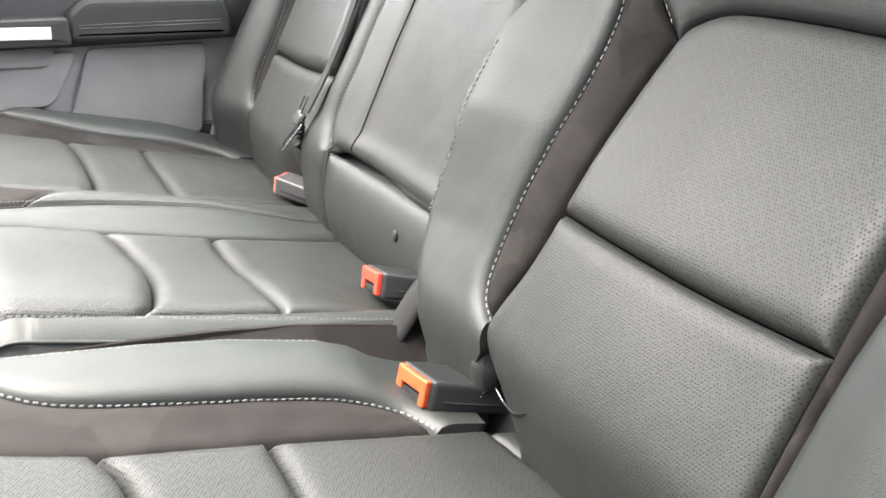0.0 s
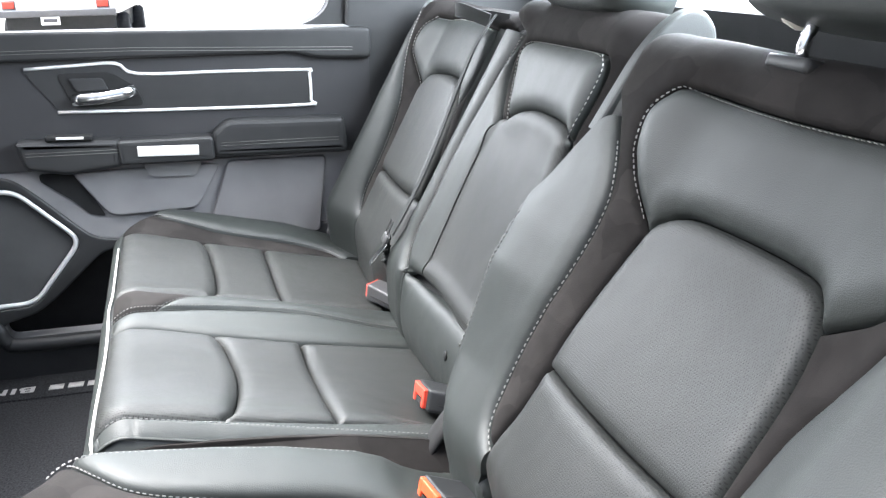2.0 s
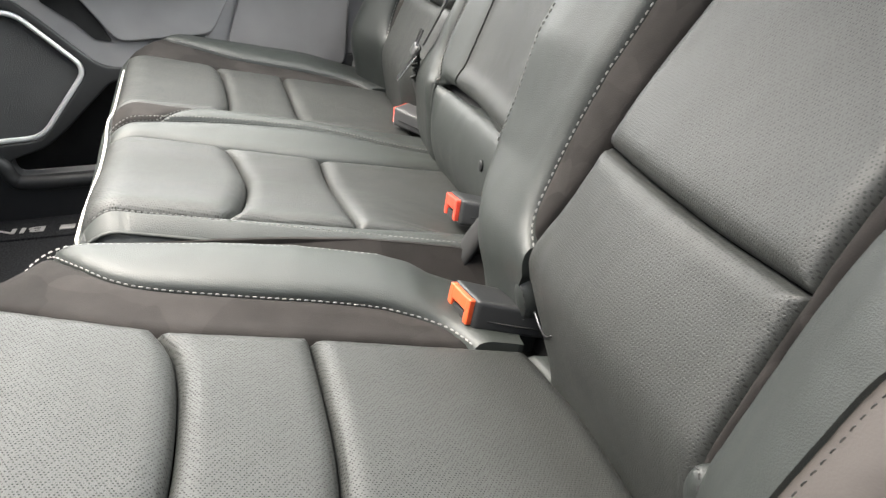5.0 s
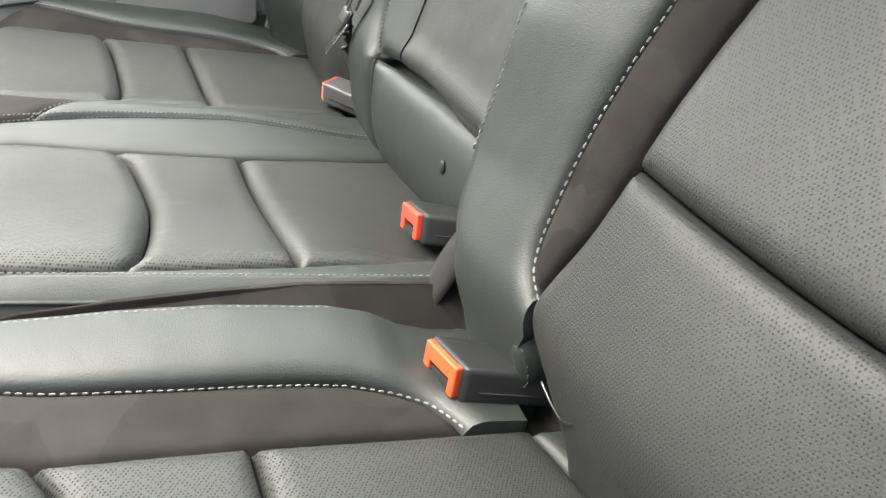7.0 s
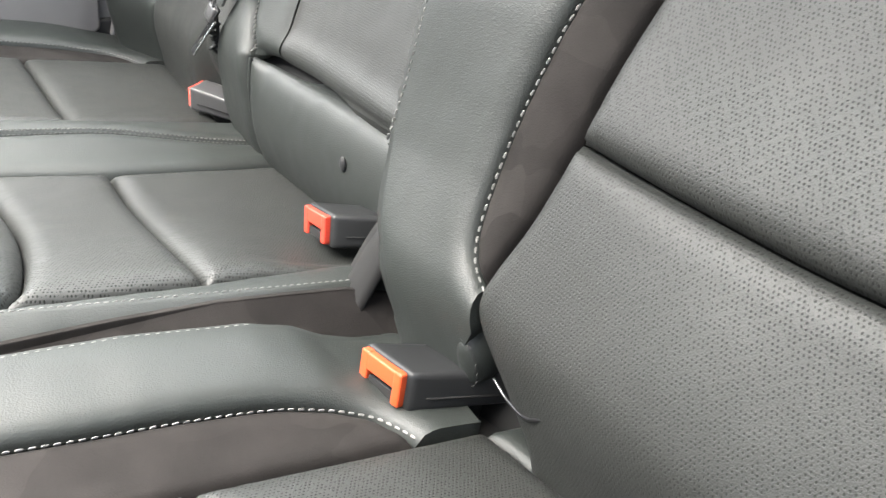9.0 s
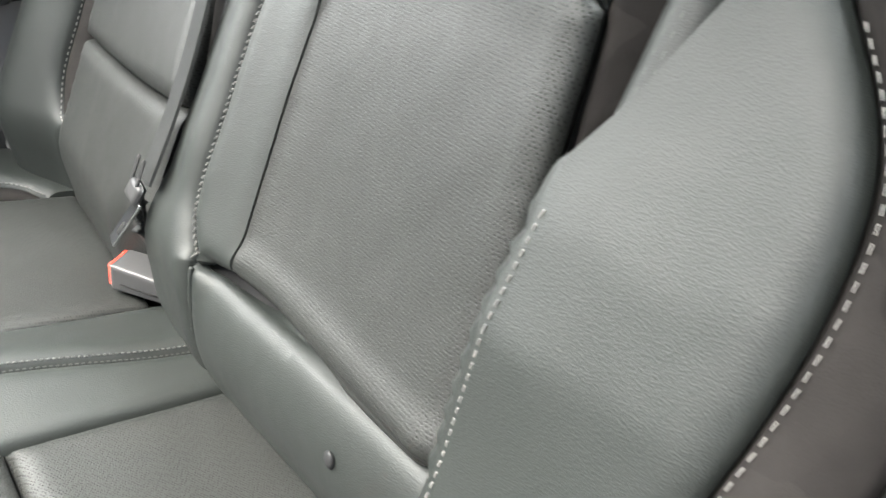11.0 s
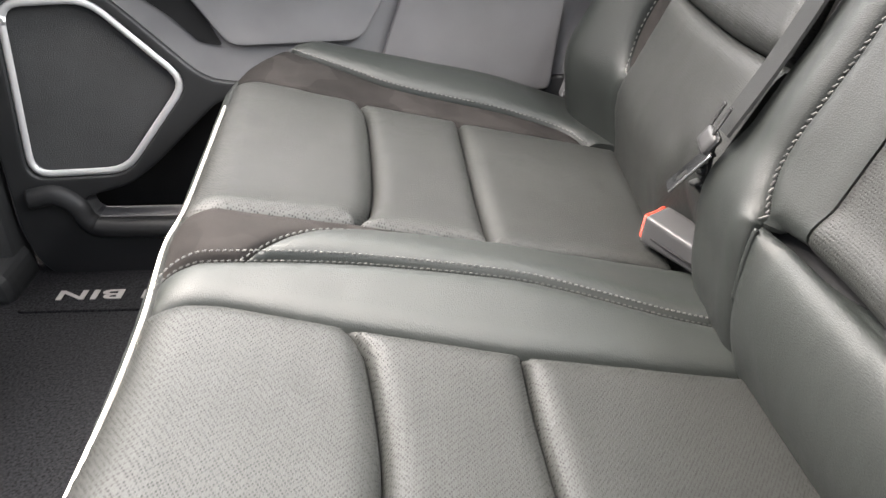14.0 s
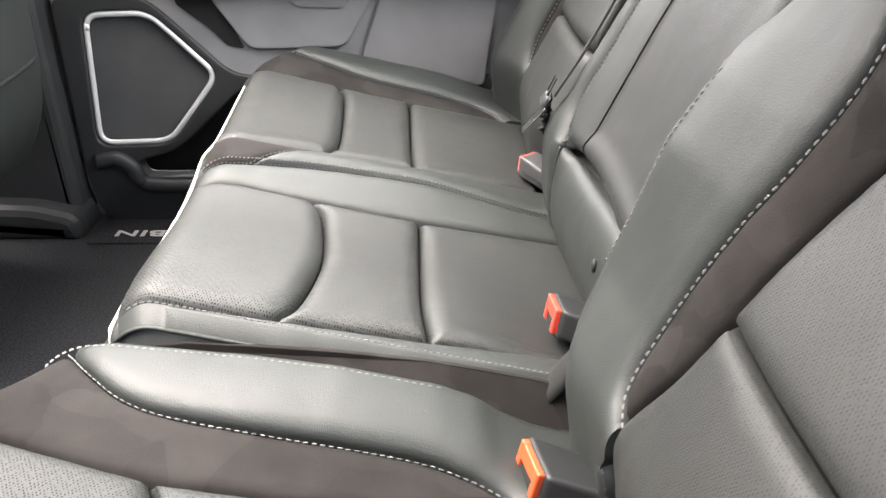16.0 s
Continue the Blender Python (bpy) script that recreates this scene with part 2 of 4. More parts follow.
def fill(poly, h, rows=()):
    p = np.array(poly)
    lo, hi = p.min(0), p.max(0)
    gx, gy = np.arange(lo[0], hi[0], h), np.arange(lo[1], hi[1], h * 0.87)
    g = np.array([(x + (0.5 * h if j % 2 else 0), y) for j, y in enumerate(gy) for x in gx])
    g = g[inside(g, poly)]
    if len(g):
        g = g[dist_to(g, poly, True) > (0.010 if rows else 0.5 * h)]
    q = np.roll(p, -1, 0) - np.roll(p, 1, 0)
    q = np.stack([-q[:, 1], q[:, 0]], 1) / np.maximum(np.linalg.norm(q, axis=1), 1e-9)[:, None]
    if np.sum(p[:, 0] * np.roll(p[:, 1], -1) - p[:, 1] * np.roll(p[:, 0], -1)) < 0:
        q = -q
    for d in rows:
        e = p + q * d
        e = e[inside(e, poly)]
        if len(e):
            e = e[dist_to(e, poly, True) > 0.93 * d]
        g = np.concatenate([g, e]) if len(e) else g
    vs = [Vector(q) for q in poly] + [Vector(q) for q in g]
    v, _, f, *_ = delaunay_2d_cdt(vs, [], [list(range(len(poly)))], 1, 1e-7)
    return np.array([tuple(q) for q in v]), f


def inset(poly, d):
    """The outline drawn in by d, which leaves a narrow dark seam between neighbours."""
    p = np.array(poly)
    q = np.roll(p, -1, 0) - np.roll(p, 1, 0)
    q = np.stack([-q[:, 1], q[:, 0]], 1) / np.maximum(np.linalg.norm(q, axis=1), 1e-9)[:, None]
    if np.sum(p[:, 0] * np.roll(p[:, 1], -1) - p[:, 1] * np.roll(p[:, 0], -1)) < 0:
        q = -q
    return [tuple(r) for r in p + q * d]


def panel(name, poly, S, mat, parent, label="", puff=0.008, width=0.022, seams=None, skirt=0.02, h=0.0075, base=0.0, down=None, edge=-0.006, wrinkle=0.0006):
    """An upholstered piece: fills the outline on the surface S, pillowed up from its seams, with a skirt turned in."""
    poly = inset(dense(poly, h * 0.8), 0.0006) if edge else dense(poly, h * 0.8)
    v, f = fill(poly, h, (0.0012, 0.0028, 0.006) if edge else ())
    if seams is None:
        d = dist_to(v, poly, True)
    else:
        d = np.min([dist_to(v, s, False) for s in seams], axis=0) if seams else np.full(len(v), 9.0)
    k = np.clip(d / width, 0, 1)
    off = base + edge * 0.4 + (puff - edge * 0.4) * (1 - (1 - k) ** 2.6) + edge * 0.9 * np.exp(-(d / 0.0021) ** 1.4)
    if wrinkle:
        off = off + wrinkle * np.array([noise.noise((a * 28, b * 28, 3.1)) + 0.6 * noise.noise((a * 75, b * 60, 9.0)) for a, b in v]) * k
        off = off + 1.3 * wrinkle * np.array([noise.noise((a * 120, b * 120, 5.0)) for a, b in v]) * np.exp(-d / 0.012) * np.clip(d / 0.004, 0, 1)
    P = S(v[:, 0], v[:, 1], off)
    up = S(v[:, 0], v[:, 1], off + 0.01) - P
    score = sum(np.dot(np.cross(P[t[1]] - P[t[0]], P[t[2]] - P[t[0]]), up[t[0]]) for t in f[:: max(1, len(f) // 50)])
    flip = score < 0
    bm = bmesh.new()
    uvl = bm.loops.layers.uv.new("UVMap")
    bv = [bm.verts.new(q) for q in P]
    count = {}
    for t in f:
        t = list(t)[::-1] if flip else list(t)
        try:
            fc = bm.faces.new([bv[i] for i in t])
        except ValueError:
            continue
        for lp, i in zip(fc.loops, t):
            lp[uvl].uv = v[i]
        for a, b in zip(t, t[1:] + t[:1]):
            count[(a, b)] = count.get((a, b), 0) + 1
    if skirt:
        rim = [(a, b) for (a, b) in count if (b, a) not in count]
        low = {}
        ids = sorted({i for e in rim for i in e})
        if down is None:
            Q = S(v[ids, 0], v[ids, 1], off[ids] - skirt)
        else:
            Q = P[ids] + np.array(down) * skirt
        top = {i: bm.verts.new(P[i]) for i in ids}
        for i, q in zip(ids, Q):
            low[i] = bm.verts.new(q)
        for a, b in rim:
            bm.faces.new((top[b], top[a], low[a], low[b]))
    return part(name, bm, mat, parent, label)


def stitches(name, line, S, parent, mat=None, off=0.0008, long=0.0036, gap=0.0027, wide=0.00052, high=0.0006, base=None, slant=0.5):
    """A row of thread stitches along a line on the surface."""
    pts = np.array(line)
    seg = np.linalg.norm(np.diff(pts, axis=0), axis=1)
    cum = np.concatenate([[0], np.cumsum(seg)])
    n = int(cum[-1] / (long + gap))
    bm = bmesh.new()
    for i in range(n):
        s0 = i * (long + gap)
        a = [np.interp(s0, cum, pts[:, k]) for k in (0, 1)]
        b = [np.interp(s0 + long, cum, pts[:, k]) for k in (0, 1)]
        t = np.array(b) - a
        t /= max(np.linalg.norm(t), 1e-9)
        w = np.array((-t[1], t[0])) * wide / 2
        a, b = np.array(a) - w * slant, np.array(b) + w * slant
        ring2 = [a + w, a - w, b - w, b + w, (a + b) / 2]
        u, q = np.array([r[0] for r in ring2]), np.array([r[1] for r in ring2])
        lo = S(u, q, np.full(5, off - 0.001))
        hi = S(u, q, np.full(5, off + high))
        mid = [lo[k] * 0.45 + hi[k] * 0.55 for k in range(4)]
        top = [hi[k] * 0.55 + hi[4] * 0.45 for k in range(4)]
        L, M, T = ([bm.verts.new(q) for q in g] for g in (lo[:4], mid, top))
        bm.faces.new(T)
        for A, B in ((L, M), (M, T)):
            for k in range(4):
                bm.faces.new((A[k], A[(k + 1) % 4], B[(k + 1) % 4], B[k]))
    bmesh.ops.recalc_face_normals(bm, faces=bm.faces)
    ob = part(name, bm, mat or THREAD, parent, "", False)
    ob["kind"] = "stuff"
    return ob


def tube(name, pts, r, mat, parent, label="", sides=8, flat=1.0, up=(0, 0, 1)):
    """A round or flattened bar along the points."""
    bm = bmesh.new()
    P = [Vector(p) for p in pts]
    rows = []
    for i, p in enumerate(P):
        t = (P[min(i + 1, len(P) - 1)] - P[max(i - 1, 0)]).normalized()
        a = t.cross(Vector(up))
        a = a.normalized() if a.length > 1e-6 else t.orthogonal().normalized()
        b = a.cross(t)
        rows.append([bm.verts.new(p + a * (r * math.cos(2 * math.pi * k / sides)) + b * (r * flat * math.sin(2 * math.pi * k / sides))) for k in range(sides)])
    for A, B in zip(rows, rows[1:]):
        for k in range(sides):
            bm.faces.new((A[k], A[(k + 1) % sides], B[(k + 1) % sides], B[k]))
    bm.faces.new(rows[0][::-1])
    bm.faces.new(rows[-1])
    bmesh.ops.recalc_face_normals(bm, faces=bm.faces)
    return part(name, bm, mat, parent, label)


def block(name, size, m, mat, parent=None, label="", bevel=0.004, taper=None, seg=3):
    """A bevelled box; taper scales its +x end in y and z."""
    bm = bmesh.new()
    bmesh.ops.create_cube(bm, size=1)
    for v in bm.verts:
        v.co = Vector((v.co.x * size[0], v.co.y * size[1], v.co.z * size[2]))
        if taper and v.co.x > 0:
            v.co.y *= taper[0]
            v.co.z *= taper[1]
    if bevel:
        bmesh.ops.bevel(bm, geom=bm.edges[:], offset=bevel, segments=seg, profile=0.7, affect="EDGES")
    bm.transform(m)
    return part(name, bm, mat, parent, label)


def slab(name, poly, place, thick, mat, parent=None, label="", bevel=0.003, holes=(), seg=2):
    """A flat outline (2D) given thickness along +w; place maps (a, b, w) to the world."""
    bm = bmesh.new()
    vs = [Vector(q) for q in poly]
    faces = [list(range(len(vs)))]
    for hole in holes:
        faces.append(list(range(len(vs), len(vs) + len(hole))))
        vs += [Vector(q) for q in hole]
    if holes:
        v, _, f, *_ = delaunay_2d_cdt(vs, [], faces, 1, 1e-6)
        mid = np.array([np.mean([v[i][:] for i in t], axis=0) for t in f])
        cut = np.any([inside(mid, hole) for hole in holes], axis=0)
        f = [t for t, c in zip(f, cut) if not c]
    else:
        v, f = vs, [list(range(len(vs)))]
    lo = [bm.verts.new((q[0], q[1], 0)) for q in v]
    hi = [bm.verts.new((q[0], q[1], thick)) for q in v]
    edges = {}
    for t in f:
        bm.faces.new([hi[i] for i in t])
        bm.faces.new([lo[i] for i in reversed(t)])
        for a, b in zip(t, list(t[1:]) + [t[0]]):
            edges[(a, b)] = 1
    for a, b in edges:
        if (b, a) not in edges:
            bm.faces.new((lo[a], lo[b], hi[b], hi[a]))
    bmesh.ops.recalc_face_normals(bm, faces=bm.faces)
    if bevel:
        rim = [e for e in bm.edges if abs(e.verts[0].co.z - thick) < 1e-6 and abs(e.verts[1].co.z - thick) < 1e-6 and any(abs(fc.normal.z) < 0.5 for fc in e.link_faces)]
        bmesh.ops.bevel(bm, geom=rim, offset=bevel, segments=seg, profile=0.6, affect="EDGES")
    for v in bm.verts:
        v.co = place(v.co.x, v.co.y, v.co.z)
    bmesh.ops.recalc_face_normals(bm, faces=bm.faces)
    ob = part(name, bm, mat, parent, label, False)
    return ob


# ---- seat surfaces ----
def step(a, b, x):
    t = np.clip((np.asarray(x, float) - a) / (b - a), 0, 1)
    return t * t * (3 - 2 * t)


def top_z(x):
    return 0.365 + (-0.09 - x) * 0.22


def cushion_surface(front, bump, r=0.045):
    """u: along the seat from the backrest to the front and over its edge; v: across the cab."""
    a0 = -0.217

    def base(u, v):
        u, v = np.asarray(u, float), np.asarray(v, float)
        xa = front(v) + r * 1.215
        t = np.clip((xa - u) / r, 0, None)
        a = np.minimum(a0 + t, 1.52)
        rest = (t - (a - a0)) * r
        x = np.where(u >= xa, u, xa - r * (np.sin(a) - math.sin(a0)) - rest * np.cos(a))
        z = np.where(u >= xa, top_z(u), top_z(xa) + r * (np.cos(a) - math.cos(a0)) - rest * np.sin(a))
        z = z + bump(u, v) * (1 - 0.85 * step(0.0, 1.6, t))
        return np.stack([x, v, z], 1)

    return lift(base, -1)


def lift(base, sign):
    def S(u, v, off):
        u, v, off = (np.asarray(q, float) for q in (u, v, off))
        e = 1e-4
        du, dv = base(u + e, v) - base(u - e, v), base(u, v + e) - base(u, v - e)
        n = np.cross(dv, du) * sign
        n /= np.maximum(np.linalg.norm(n, axis=1), 1e-12)[:, None]
        return base(u, v) + n * off[:, None]
    return S


BACK_LEAN = 0.55


def back_surface(bump, z0=0.80, r=0.055, shift=0.0):
    """u: across the cab; v: height on the backrest, and on over its top."""
    th0 = math.atan2(1, BACK_LEAN)
    k = math.hypot(1, BACK_LEAN)

    def base(u, v):
        u, v = np.asarray(u, float), np.asarray(v, float)
        t = np.clip((v - z0) * k / r, 0, None)
        a = np.maximum(th0 - t, -1.3)
        rest = (t - (th0 - a)) * r
        x0 = 0.006 + (z0 - 0.544) * BACK_LEAN
        x = np.where(v <= z0, 0.006 + (v - 0.544) * BACK_LEAN, x0 + r * (math.sin(th0) - np.sin(a)) + rest * np.cos(a))
        z = np.where(v <= z0, v, z0 + r * (np.cos(a) - math.cos(th0)) + rest * np.sin(a))
        b = bump(u, v) * (1 - 0.8 * step(0.5, 2.2, t))
        n = 1 / k
        return np.stack([x + shift - b * n, u, z + b * n * BACK_LEAN * 0.6], 1)

    return lift(base, 1)


# ---- single rear seat, beside the open door ----
def near_front(y):
    return -0.540 + 0.045 * step(0.11, 0.22, y)


def near_bump(u, y):
    crest = np.interp(u, [-0.60, -0.50, -0.44, -0.33, -0.255, -0.18, -0.15, -0.13, -0.10, -0.05], [-0.004, -0.004, 0.010, 0.022, 0.027, 0.026, 0.020, 0.010, 0.002, 0.0])
    b = crest * step(0.075, 0.172, y) - 0.15 * step(0.186, 0.216, y) ** 1.3
    c = 0.040 * step(-0.24, -0.34, y) - 0.11 * step(-0.37, -0.43, y) ** 1.4
    dip = step(-0.10, -0.235, u)
    return b + c * (0.05 + 0.95 * dip) * (1 - 0.45 * step(-0.42, -0.53, u))


NC = cushion_surface(near_front, near_bump)
single = thing("rear_bench", "black leather single rear seat with suede strips and white stitching", "car seat", "rear seats")
FRONT_U = -0.527


def cushion_zones(S, parent, yi, yo, s1, s2, front_u, rear):
    """Three pillows between y = yi and yo, split by the two cross seams."""
    edge_i = lambda a, b: dense([(a, yi(a)), (b, yi(b))], 0.02, False)
    edge_o = lambda a, b: dense([(a, yo(a)), (b, yo(b))], 0.02, False)
    A = ring(edge_i(s1[0][0], front_u), edge_o(front_u, s1[-1][0]), s1[::-1])
    B = ring(s1, edge_o(s1[-1][0], s2[-1][0]), s2[::-1], edge_i(s2[0][0], s1[0][0]))
    C = ring(s2, edge_o(s2[-1][0], rear[-1][0]), rear[::-1], edge_i(rear[0][0], s2[0][0]))
    panel("cushion_front_pillow", A, S, PERF, parent, "perforated black leather pillow", 0.0085, 0.022, seams=[s1, edge_i(front_u, s1[0][0]), edge_o(front_u, s1[-1][0]), [(front_u, yi(front_u)), (front_u, yo(front_u))]])
    panel("cushion_middle_pillow", B, S, PERF, parent, "perforated black leather pillow", 0.006, 0.017)
    panel("cushion_rear_pillow", C, S, PERF, parent, "perforated black leather pillow", 0.0055, 0.020)


def near_seat():
    cush = panel("cushion", ring([(0.02, 0.19), (-0.40, 0.19), (-0.62, 0.19), (-0.62, -0.40), (0.02, -0.40)]), NC, CORE, single, "black seat cushion", 0, 0.02, base=-0.02, skirt=0.16, down=(0, 0, -1), h=0.015, wrinkle=0)
    yi = lambda u: float(np.interp(u, [-0.56, -0.50, -0.42, -0.373, -0.25, -0.11, 0.0], [0.085, 0.080, 0.066, 0.060, 0.065, 0.069, 0.062]))
    yo = lambda u: -0.24
    s1 = curve([(-0.374, 0.060), (-0.357, 0.021), (-0.350, -0.045), (-0.350, -0.13), (-0.358, -0.20), (-0.374, -0.24)])
    s2 = curve([(-0.251, 0.065), (-0.246, -0.01), (-0.243, -0.09), (-0.246, -0.17), (-0.251, -0.24)])
    rear = curve([(-0.060, 0.066), (-0.050, 0.02), (-0.040, -0.04), (-0.036, -0.14), (-0.040, -0.24)])
    cushion_zones(NC, cush, yi, yo, s1, s2, FRONT_U, rear)
    panel("rear_strip", ring(rear, [(0.0, -0.24), (0.0, 0.066)]), NC, LEATHER, cush, "black leather strip behind the cushion", 0.0, 0.01, h=0.01)
    st = curve([(-0.480, 0.205), (-0.472, 0.183), (-0.443, 0.152), (-0.410, 0.130), (-0.369, 0.121), (-0.30, 0.118), (-0.204, 0.117), (-0.161, 0.112), (-0.130, 0.102), (-0.116, 0.086), (-0.108, 0.069)])
    inner = [(u, yi(u)) for u in np.linspace(-0.108, FRONT_U, 30)] + [(FRONT_U, 0.13), (FRONT_U + 0.012, 0.165), (FRONT_U + 0.024, 0.198), (-0.490, 0.205)]
    panel("suede_strip", ring(st, inner), NC, SUEDE, cush, "brown-grey suede strip", 0.002, 0.012)
    edge = curve([(-0.480, 0.205), (-0.43, 0.209), (-0.30, 0.211), (-0.12, 0.209), (-0.066, 0.20)])
    bol = ring(st, [(u, yi(u)) for u in (-0.108, -0.062)], [(-0.060, 0.12), (-0.066, 0.19)], edge[::-1])
    panel("bolster", bol, NC, LEATHER, cush, "smooth black leather side bolster", 0.006, 0.02, seams=[st])
    sti = [(u, v - 0.004) for u, v in st[10:]]
    stitches("stitching", sti, NC, cush, off=0.0022)
    stitches("stitching", [(u, 0.182) for u in np.linspace(-0.178, -0.500, 90)], NC, cush, off=0.0058)
    o_edge = [(u, -0.24) for u in np.linspace(0.0, FRONT_U, 10)]
    panel("outer_bolster", ring(o_edge, [(FRONT_U, -0.43), (0.0, -0.43)]), NC, LEATHER, cush, "smooth black leather side bolster", 0.006, 0.02, seams=[o_edge], h=0.012)
    band = ring([(FRONT_U, 0.205), (-0.74, 0.205), (-0.74, -0.43), (FRONT_U, -0.43)])
    panel("front_band", band, NC, LEATHER, cush, "black leather front band", 0.004, 0.02, h=0.012)
    pv = np.linspace(0.205, -0.43, 40)
    P = NC(np.full(40, FRONT_U), pv, np.full(40, 0.0035))
    tube("piping", P, 0.0020, PIPE, cush, "white piping", 6)


near_seat()


def near_back_bump(y, z):
    lo = step(0.36, 0.50, z)
    rise = np.interp(z, [0.34, 0.445, 0.50, 0.54, 0.60, 0.65, 0.70, 0.76, 0.83], [0.022, 0.022, 0.020, 0.025, 0.038, 0.035, 0.024, 0.016, 0.012])
    rim = np.interp(z, [0.34, 0.40, 0.44, 0.50, 0.53], [0.160, 0.172, 0.188, 0.228, 0.234])
    b = rise * (0.35 * step(0.062, 0.100, y) + 0.65 * step(0.092, rim - 0.012, y)) - 0.13 * step(rim, rim + 0.028, y) ** 1.3
    c = 0.034 * step(-0.205, -0.285, y) - 0.10 * step(-0.31, -0.38, y) ** 1.5
    sag = -0.058 * step(0.455, 0.345, z)
    set_back = -0.022 * step(0.55, 0.70, z) * step(0.13, 0.03, y) - 0.018 * step(0.05, -0.15, y)
    return b + c * (0.4 + 0.6 * lo) + sag + set_back + 0.012 * np.exp(-((z - 0.47) / 0.07) ** 2) * step(0.15, 0.0, np.abs(y + 0.075))


NB = back_surface(near_back_bump, 0.832, 0.043)


def near_backrest():
    back = panel("backrest", ring([(0.215, 0.34), (0.215, 0.90), (0.15, 0.93), (-0.30, 0.93), (-0.37, 0.90), (-0.37, 0.34)]), NB, CORE, single, "black leather backrest", 0, 0.02, base=-0.018, skirt=0.09, down=(0.88, 0, -0.48), h=0.015, wrinkle=0)
    seam = curve([(0.069, 0.548), (-0.03, 0.546), (-0.11, 0.545), (-0.195, 0.548)])
    low_l = curve([(0.028, 0.34), (0.033, 0.372), (0.054, 0.402), (0.079, 0.427), (0.087, 0.453), (0.076, 0.50), (0.069, 0.548)])
    up_l = curve([(0.069, 0.548), (0.068, 0.60), (0.065, 0.655), (0.060, 0.688)])
    top = curve([(0.060, 0.688), (0.051, 0.703), (0.02, 0.716), (-0.04, 0.719), (-0.106, 0.718), (-0.142, 0.714), (-0.159, 0.704), (-0.172, 0.688)])
    up_r = curve([(-0.172, 0.688), (-0.183, 0.649), (-0.190, 0.605), (-0.195, 0.548)])
    low_r = curve([(-0.195, 0.548), (-0.196, 0.51), (-0.199, 0.45), (-0.205, 0.40), (-0.210, 0.34)])
    panel("lower_insert", ring(low_l, seam, low_r), NB, FINE_PERF, back, "perforated black leather insert", 0.0055, 0.016, seams=[seam, low_l, low_r])
    panel("upper_insert", ring(seam[::-1], up_l[:1], up_l, top, up_r), NB, FINE_PERF, back, "perforated black leather insert", 0.0070, 0.016)
    yoke_l = curve([(0.060, 0.688), (0.105, 0.734), (0.125, 0.758), (0.132, 0.789), (0.109, 0.814), (0.081, 0.817)])
    yoke_t = curve([(0.081, 0.817), (0.0, 0.814), (-0.07, 0.814), (-0.135, 0.816), (-0.275, 0.820)])
    yoke_r = curve([(-0.275, 0.820), (-0.302, 0.812), (-0.310, 0.792), (-0.290, 0.770), (-0.252, 0.743), (-0.209, 0.710), (-0.172, 0.688)])
    panel("yoke", ring(yoke_l, yoke_t, yoke_r, top[::-1]), NB, LEATHER, back, "smooth black leather yoke", 0.009, 0.03)
    st_l = curve([(0.087, 0.453), (0.106, 0.468), (0.116, 0.495), (0.119, 0.54), (0.115, 0.58), (0.110, 0.62), (0.109, 0.66), (0.116, 0.70), (0.131, 0.727), (0.154, 0.752), (0.178, 0.776)])
    st_r = curve([(-0.345, 0.83), (-0.322, 0.785), (-0.270, 0.727), (-0.238, 0.682), (-0.215, 0.638), (-0.210, 0.602), (-0.2065, 0.549), (-0.206, 0.50), (-0.2065, 0.44)])
    cap = [(0.202, 0.795), (0.206, 0.86), (0.19, 0.93), (0.15, 0.97), (-0.31, 0.97), (-0.345, 0.90)]
    suede = ring(st_l, cap, st_r, [(-0.2045, 0.43)], low_r[::-1][14:], up_r[::-1], yoke_r[::-1], yoke_t[::-1], yoke_l[::-1], up_l[::-1], low_l[::-1][:20])
    panel("suede_surround", suede, NB, SUEDE, back, "brown-grey suede surround over the top", 0.002, 0.012)
    side_l = [(0.178, 0.776), (0.196, 0.762), (0.208, 0.735), (0.222, 0.70), (0.245, 0.65), (0.252, 0.60), (0.245, 0.45), (0.22, 0.36), (0.20, 0.34)]
    panel("inner_bolster", ring(st_l, curve(side_l), [(0.098, 0.34), (0.096, 0.38), (0.092, 0.410), (0.082, 0.428), (0.085, 0.441)]), NB, LEATHER, back, "smooth black leather bolster", 0.006, 0.02, seams=[st_l])
    stitches("stitching", [(0.229, q) for q in np.linspace(0.47, 0.66, 56)], NB, back, MID_THREAD, off=0.0066, wide=0.0009, long=0.0034, gap=0.0022, high=0.0005)
    prof = [(0.006 + (q - 0.544) * BACK_LEAN + 0.055, q) for q in (0.36, 0.50, 0.60, 0.66, 0.70)] + [(0.27, 0.72), (0.26, 0.65), (0.20, 0.50), (0.13, 0.36)]
    slab("inner_side", prof, lambda a, b, w: Vector((a, 0.251 - w, b)), 0.012, LEATHER, back, "black leather side panel", 0.004)
    side_r = curve([(-0.285, 0.36), (-0.285, 0.44), (-0.292, 0.507), (-0.300, 0.555), (-0.325, 0.572)])
    piping = curve([(-0.325, 0.572), (-0.330, 0.65), (-0.345, 0.74), (-0.365, 0.83)])
    panel("outer_bolster", ring(st_r, [(-0.209, 0.40), (-0.213, 0.34), (-0.285, 0.34)], side_r, piping), NB, LEATHER, back, "smooth black leather bolster", 0.006, 0.02, seams=[st_r])
    stitches("stitching", [(a - 0.0045, b) for a, b in st_l[:-10]], NB, back, off=0.0022)
